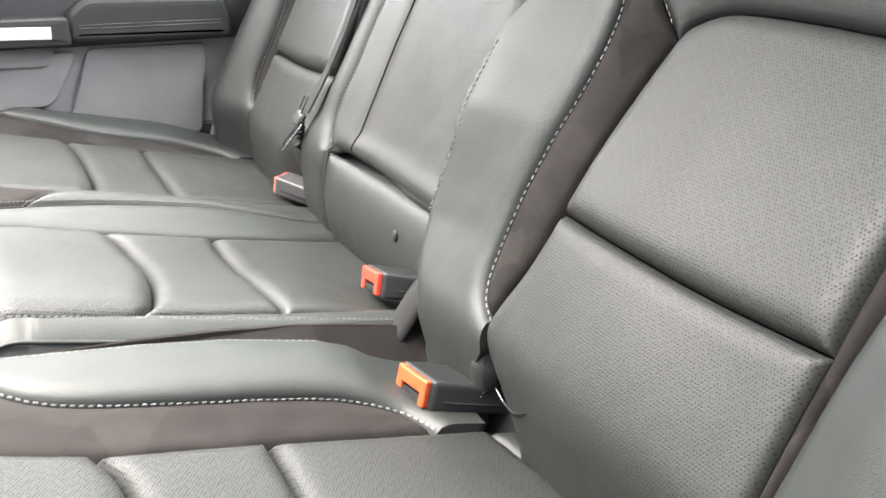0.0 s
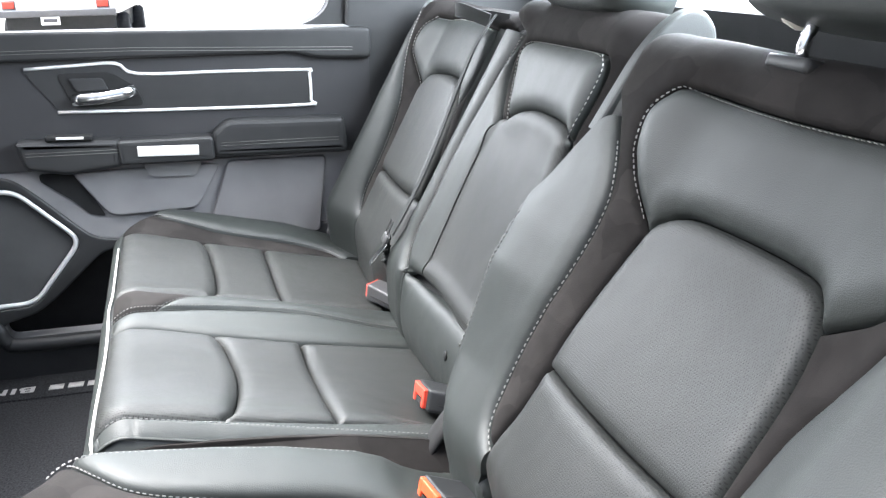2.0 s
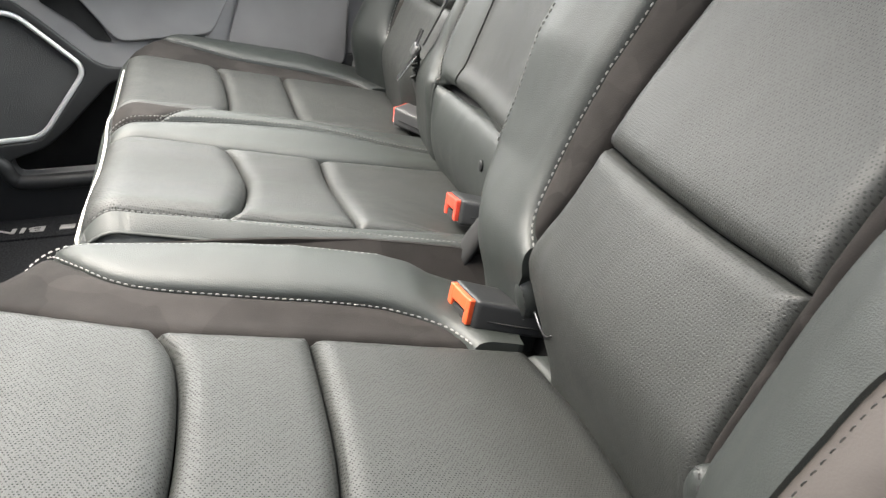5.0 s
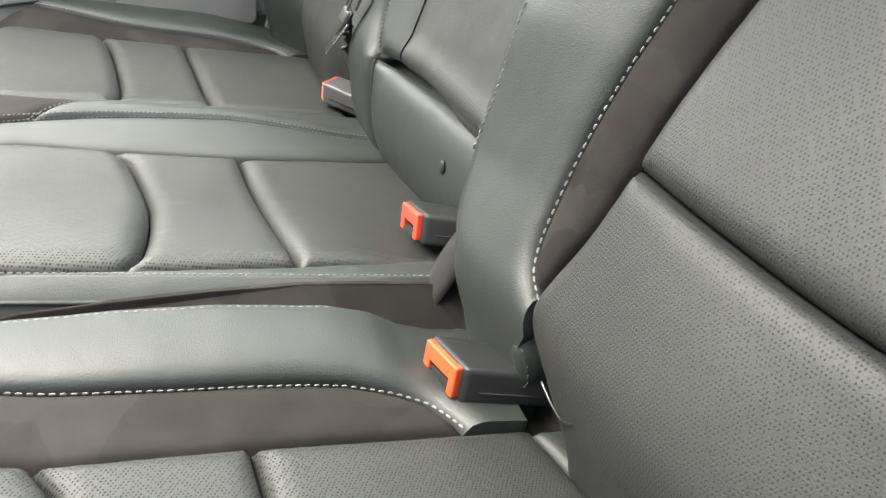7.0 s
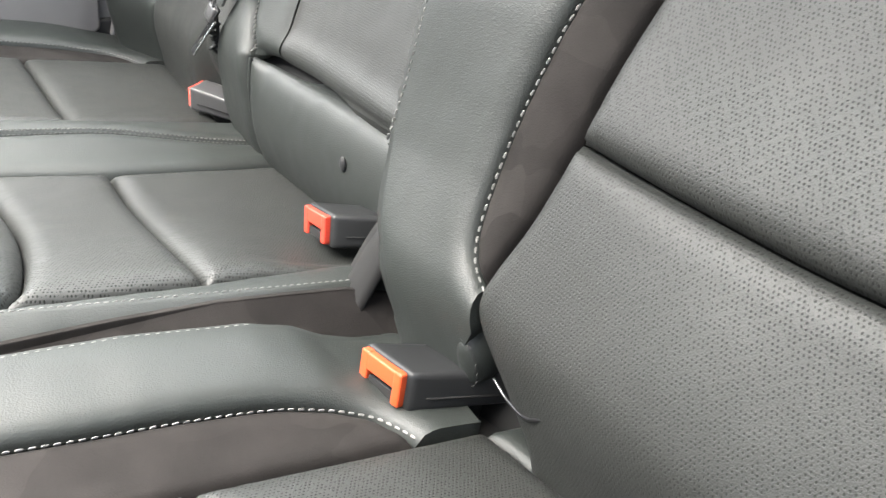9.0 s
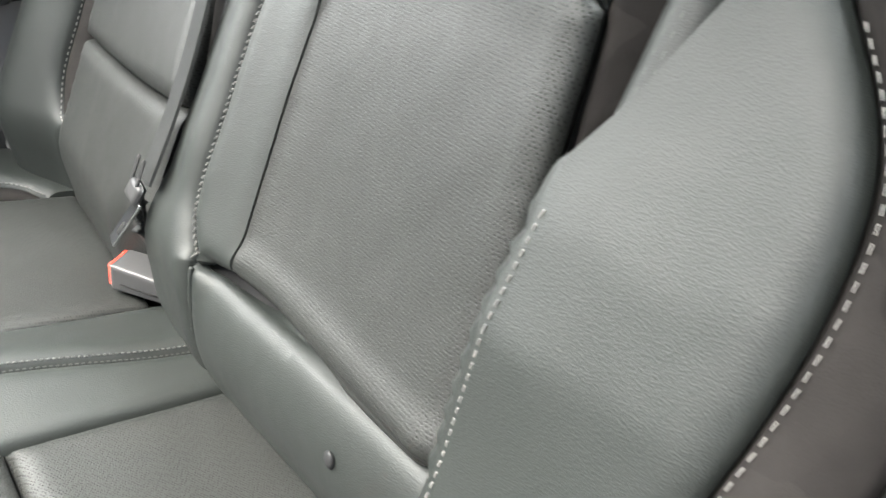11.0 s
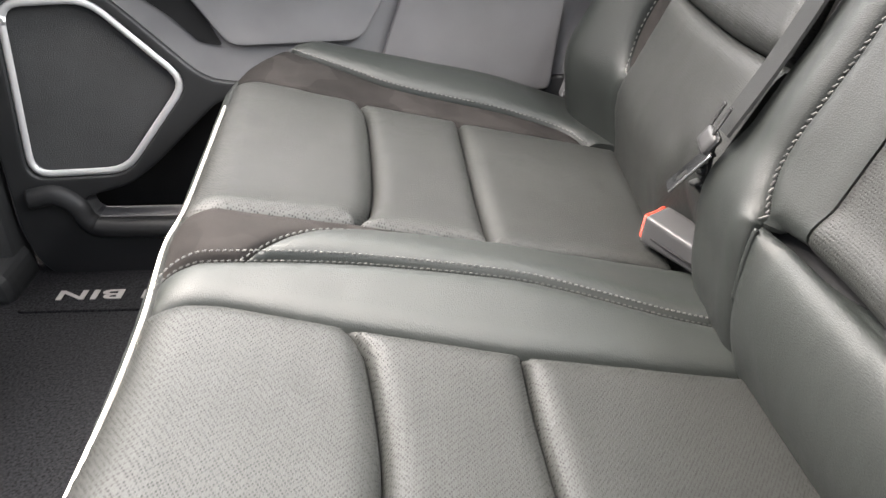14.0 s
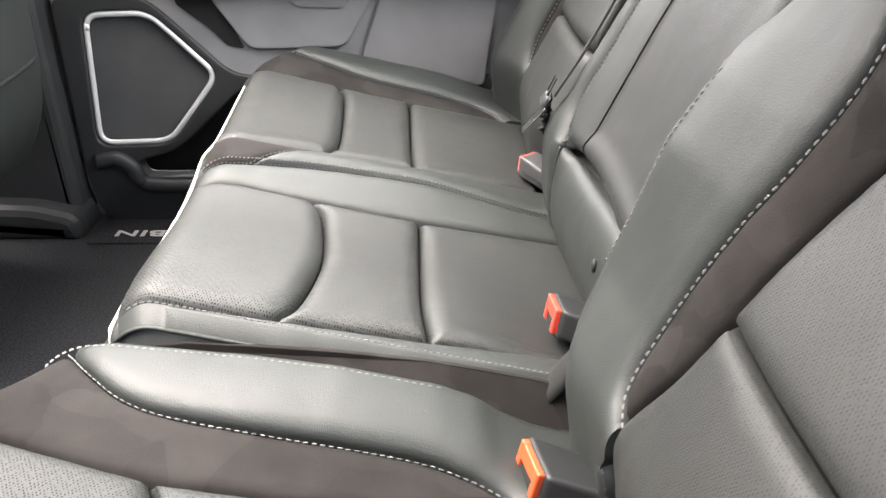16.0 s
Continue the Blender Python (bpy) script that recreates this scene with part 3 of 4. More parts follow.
    stitches("stitching", [(a - 0.004, b - 0.001) for a, b in yoke_l[3:-9]] + [(a, b - 0.004) for a, b in yoke_t[3:]], NB, back, off=0.0035)
    u, v = np.array(piping).T
    tube("piping", NB(u, v, np.full(len(u), 0.003)), 0.0045, PIPE, back, "cream piping", 6)
    side = ring(piping, [(-0.43, 0.83), (-0.42, 0.572)])
    panel("side_cover", side, NB, TAUPE, back, "taupe leather side cover", 0.0, 0.02, seams=[], h=0.012)
    for d in (0.008, 0.014):
        stitches("stitching", [(a - d, b) for a, b in piping], NB, back, THREAD, off=0.0015, long=0.0032, gap=0.0022, wide=0.0010)
    flap = ring([(a + 0.006, b) for a, b in side_r], [(-0.42, 0.572), (-0.43, 0.545), (-0.34, 0.53), (-0.318, 0.49), (-0.315, 0.42), (-0.31, 0.36)])
    panel("lower_flap", flap, NB, FLAP, back, "dark taupe flap with dark stitching", 0.003, 0.02, h=0.01, edge=0.0)
    stitches("stitching", [(a - 0.006, b - 0.003) for a, b in side_r], NB, back, DARK_THREAD, off=0.003)
    block("side_shield", (0.24, 0.06, 0.17), pose(0.035, -0.366, 0.463, 0, -16, 0), SHIELD, single, "light grey plastic recliner cover", 0.028, None, 5)
    tube("hinge_cover", [(-0.02, -0.295, 0.34), (-0.02, -0.30, 0.42), (-0.005, -0.305, 0.48)], 0.02, SHIELD, single, "grey plastic hinge cover", 10)
    for y, z, d in ((0.089, 0.404, 1), (-0.205, 0.428, -1)):
        c = NB(np.array([y]), np.array([z]), np.array([0.002]))[0]
        oval = [(y + d * 0.002 + 0.013 * math.cos(a), z + 0.020 * math.sin(a)) for a in np.linspace(0, 2 * math.pi, 25)[:-1]]
        an = panel("anchor_flap", oval, NB, LEATHER, back, "stitched leather flap", 0.007, 0.008, h=0.004, skirt=0.012)
        stitches("stitching", [(y + (p - y) * 0.75, z + (q - z) * 0.8) for p, q in oval[3:22]], NB, an, DARK_THREAD, off=0.0055)
        wire = [(-0.052, 0.066, 0.398), (-0.052, 0.050, 0.392), (-0.055, 0.026, 0.396), (-0.055, 0.010, 0.406), (-0.050, 0.002, 0.412)]
        if d > 0:
            tube("anchor_wire", curve(wire, 6), 0.0011, STEEL, an, "steel anchor wire", 8)
    for y in (0.008, -0.158):
        post = tube("head_restraint_post", [(0.212, y, 0.83), (0.214, y, 0.86), (0.240, y, 0.92)], 0.006, CHROME, single, "chrome post", 12)
        block("guide", (0.030, 0.062, 0.014), pose(0.212, y, 0.843, 0, 14, 0), BLACK, post, "black oval plastic guide", 0.0065)
    head_block("head_restraint", 0.262, -0.075, 0.950, 0.35, single)


def head_block(name, x, y, z, wide, parent):
    """A rounded head restraint with suede ends and a seam."""
    bm = bmesh.new()
    bmesh.ops.create_cube(bm, size=1)
    bmesh.ops.subdivide_edges(bm, edges=bm.edges[:], cuts=5, use_grid_fill=True)
    for v in bm.verts:
        p = v.co * 2
        q = Vector((p.x * math.sqrt(max(0, 1 - p.y ** 2 / 4 - p.z ** 2 / 4 + p.y ** 2 * p.z ** 2 / 6)),
                    p.y * math.sqrt(max(0, 1 - p.z ** 2 / 6 - p.x ** 2 / 4 + p.z ** 2 * p.x ** 2 / 8)),
                    p.z * math.sqrt(max(0, 1 - p.x ** 2 / 4 - p.y ** 2 / 6 + p.x ** 2 * p.y ** 2 / 8))))
        v.co = Vector((q.x * 0.055, q.y * wide / 2, q.z * 0.085))
    bm.transform(pose(x, y, z, 0, 18, 0))
    ob = part(name, bm, LEATHER, parent, "black leather head restraint")
    for s in (-1, 1):
        rim = []
        for k in range(25):
            a = math.pi * 2 * k / 24
            rim.append(pose(x, y, z, 0, 18, 0) @ Vector((0.052 * math.cos(a), s * wide * 0.36, 0.082 * math.sin(a))))
        tube("piping", rim, 0.003, PIPE, ob, "white piping", 6)
    return ob


near_backrest()


# ---- double rear seat: centre place and far place ----
def far_front(y):
    return -0.470 - 0.060 * (np.asarray(y, float) - 0.21) + 0.09 * step(1.03, 1.19, y)


def far_bump(u, y):
    ridge = 0.022 * np.exp(-((y - 0.628) / 0.055) ** 2)
    near = 0.030 * step(0.50, 0.26, y) * (0.25 + 0.75 * step(-0.06, -0.18, u)) + 0.0225 * step(-0.18, -0.06, u) * step(0.295, 0.25, y)
    out = 0.022 * step(1.0, 1.10, y) - 0.12 * step(1.12, 1.20, y) ** 1.4
    dip = step(-0.05, -0.22, u)
    return ridge * (0.4 + 0.6 * dip) + near + out * (0.15 + 0.85 * dip) * (1 - 0.45 * step(-0.40, -0.53, u)) - 0.10 * step(0.2245, 0.209, y)


FC = cushion_surface(far_front, far_bump)
bench = thing("rear_bench", "black leather double rear seat with suede strips and folded centre armrest", "car seat", "rear seats")


def fu(y):
    return float(far_front(y)) + 0.045 * 1.215 - 0.045 * 0.93


def far_cushion():
    cush = panel("cushion", ring([(0.02, 0.222), (-0.535, 0.222), (-0.60, 1.17), (0.02, 1.17)]), FC, CORE, bench, "black seat cushion", 0, 0.02, base=-0.02, skirt=0.16, down=(0, 0, -1), h=0.015, wrinkle=0)
    # far place
    yi = lambda u: float(np.interp(u, [-0.56, -0.48, -0.34, -0.22, -0.06, 0.0], [0.652, 0.664, 0.695, 0.705, 0.715, 0.72]))
    yo = lambda u: float(np.interp(u, [-0.56, -0.49, -0.36, -0.24, -0.04, 0.0], [1.010, 1.012, 1.000, 0.998, 1.000, 1.0]))
    s1 = curve([(-0.337, 0.696), (-0.328, 0.73), (-0.327, 0.78), (-0.332, 0.856), (-0.340, 0.94), (-0.346, 0.975), (-0.356, 1.000)])
    s2 = curve([(-0.219, 0.705), (-0.226, 0.79), (-0.232, 0.90), (-0.238, 0.998)])
    fr = lambda y0, y1: [(fu(y), y) for y in np.linspace(y0, y1, 8)]
    line = lambda f, a, b, n=14: [(u, f(u)) for u in np.linspace(a, b, n)]
    f0, f1 = fu(0.655), fu(1.01)
    A = ring(line(yi, -0.337, f0), fr(0.655, 1.01), line(yo, f1, -0.356), s1[::-1])
    panel("cushion_front_pillow", A, FC, PERF, cush, "perforated black leather pillow", 0.0085, 0.022, seams=[s1, line(yi, -0.337, f0), line(yo, f1, -0.356), fr(0.655, 1.01)])
    panel("cushion_middle_pillow", ring(s1, line(yo, -0.356, -0.238), s2[::-1], line(yi, -0.219, -0.337)), FC, PERF, cush, "perforated black leather pillow", 0.006, 0.017)
    panel("cushion_rear_pillow", ring(s2, line(yo, -0.238, -0.045), line(yi, -0.045, -0.219)), FC, PERF, cush, "perforated black leather pillow", 0.0055, 0.020)
    st = curve([(-0.462, 1.182), (-0.455, 1.125), (-0.435, 1.089), (-0.37, 1.066), (-0.30, 1.050), (-0.16, 1.043), (-0.105, 1.030), (-0.082, 0.999)])
    panel("suede_strip", ring(st, line(yo, -0.082, f1, 30), fr(1.01, 1.182)), FC, SUEDE, cush, "brown-grey suede strip", 0.002, 0.012)
    stitches("stitching", [(a, b + 0.0035) for a, b in st[8:]], FC, cush, MID_THREAD, off=0.0020, wide=0.0006, long=0.0032, gap=0.0022, high=0.0004)
    out = curve([(-0.03, 1.17), (-0.2, 1.19), (-0.40, 1.19), (-0.462, 1.182)])
    panel("bolster", ring(st[::-1], out[::-1], line(yo, -0.03, -0.082)), FC, LEATHER, cush, "smooth black leather side bolster", 0.006, 0.02, seams=[st])
    # suede corner and inner bolster between the two places
    dbl = curve([(fu(0.575), 0.575), (-0.475, 0.580), (-0.415, 0.595), (-0.33, 0.610), (-0.227, 0.620), (-0.148, 0.622), (-0.04, 0.618), (0.0, 0.616)])
    crn = curve([(-0.415, 0.595), (-0.385, 0.628), (-0.345, 0.662), (-0.28, 0.690), (-0.22, 0.705)])
    i0 = next(i for i, q in enumerate(dbl) if q[0] >= -0.4151)
    panel("suede_corner", ring(dbl[:i0 + 1], crn, line(yi, -0.22, f0, 20), fr(0.655, 0.575)), FC, SUEDE, cush, "brown-grey suede corner", 0.002, 0.012)
    panel("inner_bolster", ring(dbl[i0:], line(yi, 0.0, -0.22), crn[::-1]), FC, LEATHER, cush, "smooth black leather bolster", 0.006, 0.018)
    stitches("stitching", [(a, b - 0.004) for a, b in crn], FC, cush, GREY_THREAD, off=0.0025, wide=0.0009)
    for d in (0.005, -0.005):
        stitches("stitching", [(a, b + d) for a, b in dbl], FC, cush, MID_THREAD if d > 0 else GREY_THREAD, off=0.0030, wide=0.0006, long=0.0028, gap=0.0020, high=0.0004)
    # centre place
    cf = lambda u: float(np.interp(u, [-0.56, -0.47, -0.42, -0.336, -0.206, -0.035, 0.0], [0.535, 0.540, 0.548, 0.545, 0.545, 0.560, 0.562]))
    cn = lambda u: float(np.interp(u, [-0.56, -0.45, -0.39, -0.32, -0.19, -0.08, 0.0], [0.232, 0.233, 0.236, 0.240, 0.249, 0.262, 0.27]))
    panel("centre_strip", ring(dbl, line(cf, 0.0, fu(0.535), 24), fr(0.535, 0.575)), FC, LEATHER, cush, "smooth black leather strip", 0.005, 0.02)
    c1 = curve([(-0.321, 0.240), (-0.307, 0.264), (-0.300, 0.32), (-0.301, 0.40), (-0.313, 0.49), (-0.322, 0.525), (-0.336, 0.545)])
    c2 = curve([(-0.186, 0.2495), (-0.195, 0.32), (-0.201, 0.43), (-0.206, 0.545)])
    n0, n1 = fu(0.232), fu(0.535)
    A = ring(line(cn, -0.321, n0), fr(0.232, 0.535), line(cf, n1, -0.336), c1[::-1])
    panel("cushion_front_pillow", A, FC, PERF, cush, "perforated black leather pillow", 0.009, 0.022, seams=[c1, line(cn, -0.321, n0), line(cf, n1, -0.336), fr(0.232, 0.535)])
    panel("cushion_middle_pillow", ring(c1, line(cf, -0.336, -0.206), c2[::-1], line(cn, -0.186, -0.321)), FC, PERF, cush, "perforated black leather pillow", 0.006, 0.017)
    panel("cushion_rear_pillow", ring(c2, line(cf, -0.206, 0.0), line(cn, 0.0, -0.186)), FC, PERF, cush, "perforated black leather pillow", 0.005, 0.020)
    rim = [(u, 0.211) for u in np.linspace(0.0, fu(0.211), 20)]
    panel("edge_strip", ring(line(cn, 0.0, n0, 20), [(fu(0.211), 0.211)], rim[::-1]), FC, LEATHER, cush, "smooth black leather edge", 0.003, 0.012, seams=[line(cn, 0.0, n0, 20)])
    stitches("stitching", [(u, 0.2290) for u in np.linspace(-0.055, -0.445, 90)], FC, cush, MID_THREAD, off=0.0034, wide=0.0007, long=0.0034, gap=0.0022, high=0.0004)
    lip = [(-0.050, 0.2205)] + [(u, 0.2205) for u in np.linspace(-0.058, fu(0.2205), 50)]
    tube("welt", FC(np.array([q[0] for q in lip]), np.array([q[1] for q in lip]), np.full(len(lip), 0.0012)), 0.0021, LEATHER, cush, "rounded leather welt along the edge", 8)
    band = ring(fr(0.211, 1.17), [(-0.76, 1.17), (-0.70, 0.211)])
    panel("front_band", band, FC, LEATHER, cush, "black leather front band", 0.004, 0.02, h=0.012)
    pv = np.linspace(0.218, 0.96, 60)
    P = FC(np.array([fu(y) for y in pv]), pv, np.full(60, 0.0035))
    tube("piping", P, 0.0019, PIPE, cush, "white piping", 6)
    # suede side wall towards the single seat
    wall = lambda a, b, w: Vector((a, 0.2195 - w - (0.045 if b < 0.372 else 0.0), b))
    edge_z = [(-0.050, 0.380), (-0.090, 0.398), (-0.139, 0.409), (-0.188, 0.419), (-0.26, 0.428), (-0.329, 0.434), (-0.39, 0.438), (-0.43, 0.434)]
    slab("side_wall", edge_z + [(-0.44, 0.36), (-0.30, 0.36), (-0.18, 0.355), (-0.05, 0.33)], wall, 0.004, SUEDE, cush, "dark suede side wall", 0.001)


far_cushion()


def bench_back_bump(y, z):
    out = 0.050 * step(1.0, 1.085, y) - 0.14 * step(1.09, 1.17, y) ** 1.5
    wing = 0.0145 * np.exp(-((y - 0.622) / 0.034) ** 2) * step(0.42, 0.56, z) - 0.012 * np.exp(-((y - 0.695) / 0.016) ** 2) * step(0.40, 0.46, z)
    hollow = -0.026 * step(0.612, 0.470, y) * step(0.76, 0.50, z) * step(0.474, 0.486, z)
    fold = 0.541 - 0.020 * step(0.66, 0.72, z)
    hollow = hollow - 0.005 * step(fold + 0.008, fold - 0.008, y) * step(0.49, 0.515, z) * step(0.75, 0.70, z)
    edge = -0.05 * step(0.300, 0.232, y)
    # rounded roll under the armrest; the wing runs down into its end
    end = step(0.548, 0.605, y)
    low = step(0.695, 0.665, y) * (step(0.484, 0.478, z) * (1 - end) + step(0.520, 0.435, z) * end)
    s = np.clip((np.where(z > 0.418, 0.418 + (z - 0.418) * (1 - end), z) - 0.418) / 0.0680, -0.995, 0.995)
    xr = 0.001 + 0.103 * np.clip(0.585 - y, 0, 1) - 0.046 * np.sqrt(1 - s * s)
    roll = low * ((0.006 + (z - 0.544) * BACK_LEAN) - xr) / 0.876
    sag = -0.058 * step(0.455, 0.345, z) * step(0.665, 0.70, y) - 0.035 * step(0.48, 0.40, z) * step(0.775, 0.735, y) * step(0.665, 0.70, y)
    return out + wing * (1 - low) + hollow + edge * (1 - low) - 0.05 * step(0.272, 0.242, y) * low + roll + sag


BB = back_surface(bench_back_bump, 0.825, 0.05)
BC = back_surface(bench_back_bump, 0.850, 0.045)


def bench_backrest():
    back = panel("backrest", ring([(0.26, 0.34), (0.26, 0.90), (1.10, 0.90), (1.13, 0.80), (1.13, 0.34)]), BB, CORE, bench, "black leather backrest", 0, 0.02, base=-0.018, skirt=0.09, down=(0.88, 0, -0.48), h=0.015, wrinkle=0)
    # far place
    I = 0.700
    seam = curve([(I, 0.556), (0.80, 0.548), (0.90, 0.545), (0.995, 0.545)])
    low_o = curve([(0.995, 0.34), (0.990, 0.42), (0.985, 0.455), (0.990, 0.50), (0.995, 0.545)])
    up_o = curve([(0.995, 0.545), (1.0, 0.62), (1.005, 0.700)])
    top = curve([(1.005, 0.700), (0.985, 0.722), (0.955, 0.735), (0.87, 0.742), (0.79, 0.739), (0.755, 0.72), (0.74, 0.70)])
    up_i = curve([(0.74, 0.70), (0.715, 0.63), (I, 0.556)])
    panel("lower_insert", ring(low_o, seam[::-1], [(I, 0.45), (I, 0.34)]), BB, FINE_PERF, back, "perforated black leather insert", 0.0075, 0.018, seams=[seam, low_o])
    panel("upper_insert", ring(seam, up_o, top, up_i), BB, FINE_PERF, back, "perforated black leather insert", 0.0095, 0.018)
    yo_o = curve([(1.005, 0.700), (1.04, 0.732), (1.065, 0.765), (1.065, 0.80), (1.045, 0.826)])
    yo_t = curve([(1.045, 0.826), (0.95, 0.834), (0.85, 0.834), (0.735, 0.828)])
    yo_i = curve([(0.735, 0.828), (0.715, 0.79), (0.722, 0.74), (0.74, 0.70)])
    panel("yoke", ring(yo_o, yo_t, yo_i, top[::-1]), BB, LEATHER, back, "smooth black leather yoke", 0.009, 0.03)
    st = curve([(0.985, 0.455), (1.005, 0.462), (1.022, 0.50), (1.026, 0.58), (1.038, 0.66), (1.062, 0.725), (1.085, 0.785), (1.095, 0.83)])
    panel("suede_strip", ring(up_i, [(0.690, 0.556), (0.690, 0.64), (0.703, 0.74), (0.703, 0.828)], yo_i), BB, SUEDE, back, "brown-grey suede strip", 0.001, 0.01)
    suede = ring(st, [(1.085, 0.90), (1.06, 0.97), (0.70, 0.97), (0.70, 0.84)], yo_i[::-1][-1:], yo_t[::-1], yo_o[::-1], up_o[::-1], low_o[::-1][:24])
    panel("suede_surround", suede, BB, SUEDE, back, "brown-grey suede surround over the top", 0.002, 0.012)
    panel("outer_bolster", ring(st, curve([(1.11, 0.86), (1.16, 0.80), (1.165, 0.60), (1.16, 0.42), (1.12, 0.34)]), low_o[:24]), BB, LEATHER, back, "smooth black leather bolster", 0.006, 0.02, seams=[st, low_o])
    stitches("stitching", [(a - 0.004, b) for a, b in st], BB, back, off=0.003)
    stitches("stitching", [(a - 0.004, b) for a, b in yo_o] + [(a, b - 0.004) for a, b in yo_t], BB, back, off=0.003)
    # wing between far place and armrest
    ws = curve([(0.577, 0.480), (0.590, 0.497), (0.600, 0.52), (0.601, 0.58), (0.603, 0.63), (0.602, 0.68), (0.596, 0.74), (0.590, 0.79), (0.586, 0.83)])
    roll_seam = curve([(0.576, 0.478), (0.576, 0.468), (0.575, 0.450), (0.575, 0.42), (0.574, 0.36)])
    panel("wing", ring(ws, [(0.66, 0.83), (0.715, 0.83), (0.712, 0.72)], curve([(0.700, 0.63), (0.688, 0.54), (0.688, 0.45), (0.690, 0.36)]), roll_seam[::-1]), BC, LEATHER, back, "smooth black leather wing", 0.005, 0.022, seams=[ws, roll_seam], h=0.006)
    stitches("stitching", [(a - 0.001, b) for a, b in ws], BC, back, MID_THREAD, off=0.0030, long=0.0032, gap=0.0018, wide=0.0013, slant=1.6)
    # folded armrest
    arm_r = curve([(0.262, 0.485), (0.276, 0.56), (0.284, 0.667), (0.288, 0.728)])
    arm_t = curve([(0.288, 0.728), (0.318, 0.743), (0.40, 0.747), (0.46, 0.739), (0.505, 0.722)])
    arm_l = curve([(0.505, 0.722), (0.522, 0.712), (0.535, 0.695), (0.540, 0.66), (0.542, 0.60), (0.541, 0.53), (0.538, 0.483)])
    arm_b = curve([(0.538, 0.483), (0.42, 0.483), (0.262, 0.485)])
    panel("armrest", ring(arm_r, arm_t, arm_l, arm_b), BC, FINE_PERF, back, "folded black leather centre armrest with fine holes", 0.008, 0.015, seams=[arm_t, arm_r, arm_b], edge=-0.003)
    band_top = curve([(0.522, 0.712), (0.534, 0.728), (0.560, 0.757), (0.580, 0.79), (0.586, 0.83)])
    panel("armrest_band", ring(arm_l[12:], ws, band_top[::-1]), BC, LEATHER, back, "smooth black leather band", 0.0092, 0.014, seams=[ws, band_top, [arm_l[-1], ws[0]]], edge=-0.003, skirt=0.006)
    head_l = curve([(0.505, 0.722), (0.530, 0.752), (0.560, 0.785), (0.572, 0.806), (0.562, 0.822)])
    head_t = curve([(0.562, 0.822), (0.53, 0.827), (0.43, 0.829), (0.33, 0.830), (0.300, 0.826)])
    head_r = curve([(0.300, 0.826), (0.288, 0.812), (0.286, 0.775), (0.288, 0.728)])
    panel("centre_yoke", ring(head_l, head_t, head_r, arm_t), BC, LEATHER, back, "smooth black leather pad", 0.009, 0.03)
    for ln, d in ((head_l, -0.004), (head_r, 0.004)):
        stitches("stitching", [(a + d, b) for a, b in ln], BC, back, off=0.003)
    stitches("stitching", [(a, b - 0.004) for a, b in head_t], BC, back, off=0.003)
    surround = ring([(0.286, 0.722)], head_r[::-1], head_t[::-1], head_l[::-1], [(0.505, 0.722)], band_top, [(0.62, 0.845), (0.655, 0.86), (0.635, 0.92), (0.60, 1.02), (0.29, 1.02), (0.255, 0.93), (0.243, 0.80), (0.255, 0.70), (0.280, 0.66)])
    panel("centre_surround", surround, BC, SUEDE, back, "brown-grey suede surround", 0.002, 0.012)
    roll = ring([(0.245, 0.482), (0.42, 0.481)], roll_seam, [(0.245, 0.36)])
    panel("lower_roll", roll, BC, LEATHER, back, "rounded black leather roll below the armrest", 0.005, 0.010, h=0.006)
    P = np.array(roll_seam)[4:36] - np.array((0.004, 0))
    tube("piping", BC(P[:, 0], P[:, 1], np.full(len(P), 0.003)), 0.0022, LEATHER, back, "leather welt", 6)
    k = BC(np.array([0.366]), np.array([0.439]), np.array([0.006]))[0]
    bm = bmesh.new()
    bmesh.ops.create_uvsphere(bm, u_segments=14, v_segments=8, radius=1)
    bm.transform(Matrix.Translation(k) @ pose(0, 0, 0, 0, 5, 0) @ Matrix.Diagonal((0.003, 0.0055, 0.0075, 1)))
    part("button", bm, BLACK, back, "small black oval button")
    prof = [(0.006 + (q - 0.544) * BACK_LEAN + 0.058, q) for q in (0.37, 0.48, 0.60, 0.74)] + [(0.26, 0.74), (0.18, 0.58), (0.10, 0.37)]
    slab("armrest_side", prof, lambda a, b, w: Vector((a, 0.270 - w, b)), 0.010, LEATHER, back, "black leather armrest side", 0.004)
    side = curve([(0.006 + (q - 0.544) * BACK_LEAN + 0.036 + e, 0.250 - 0.3 * e, q) for q, e in ((0.578, 0.016), (0.588, 0.004), (0.62, 0.0), (0.70, 0.0), (0.78, 0.0), (0.835, 0.004))], 6)
    roll_side = tube("side_roll", side, 0.019, LEATHER, back, "black leather side roll", 14)
    n = len(side)
    seam_at = lambda u, v, o: np.stack([np.interp(u, np.linspace(0, 0.3, n), [q[k] for q in side]) + (-0.0192 - o if k == 0 else v if k == 1 else 0.002) for k in range(3)], 1)
    for d in (-0.003, 0.003):
        stitches("stitching", [(q, d) for q in np.linspace(0.03, 0.29, 40)], seam_at, roll_side, GREY_THREAD, off=0.0004)
    shoulder = [(0.125, 0.75), (0.150, 0.79), (0.180, 0.835), (0.210, 0.866), (0.240, 0.880), (0.262, 0.870), (0.272, 0.84), (0.25, 0.78), (0.21, 0.72)]
    slab("shoulder", curve(shoulder, 4), lambda a, b, w: Vector((a, 0.262 - w, b)), 0.02, LEATHER, back, "black leather shoulder side", 0.006, (), 3)
    head_block("head_restraint", 0.245, 0.46, 0.938, 0.26, bench)


bench_backrest()


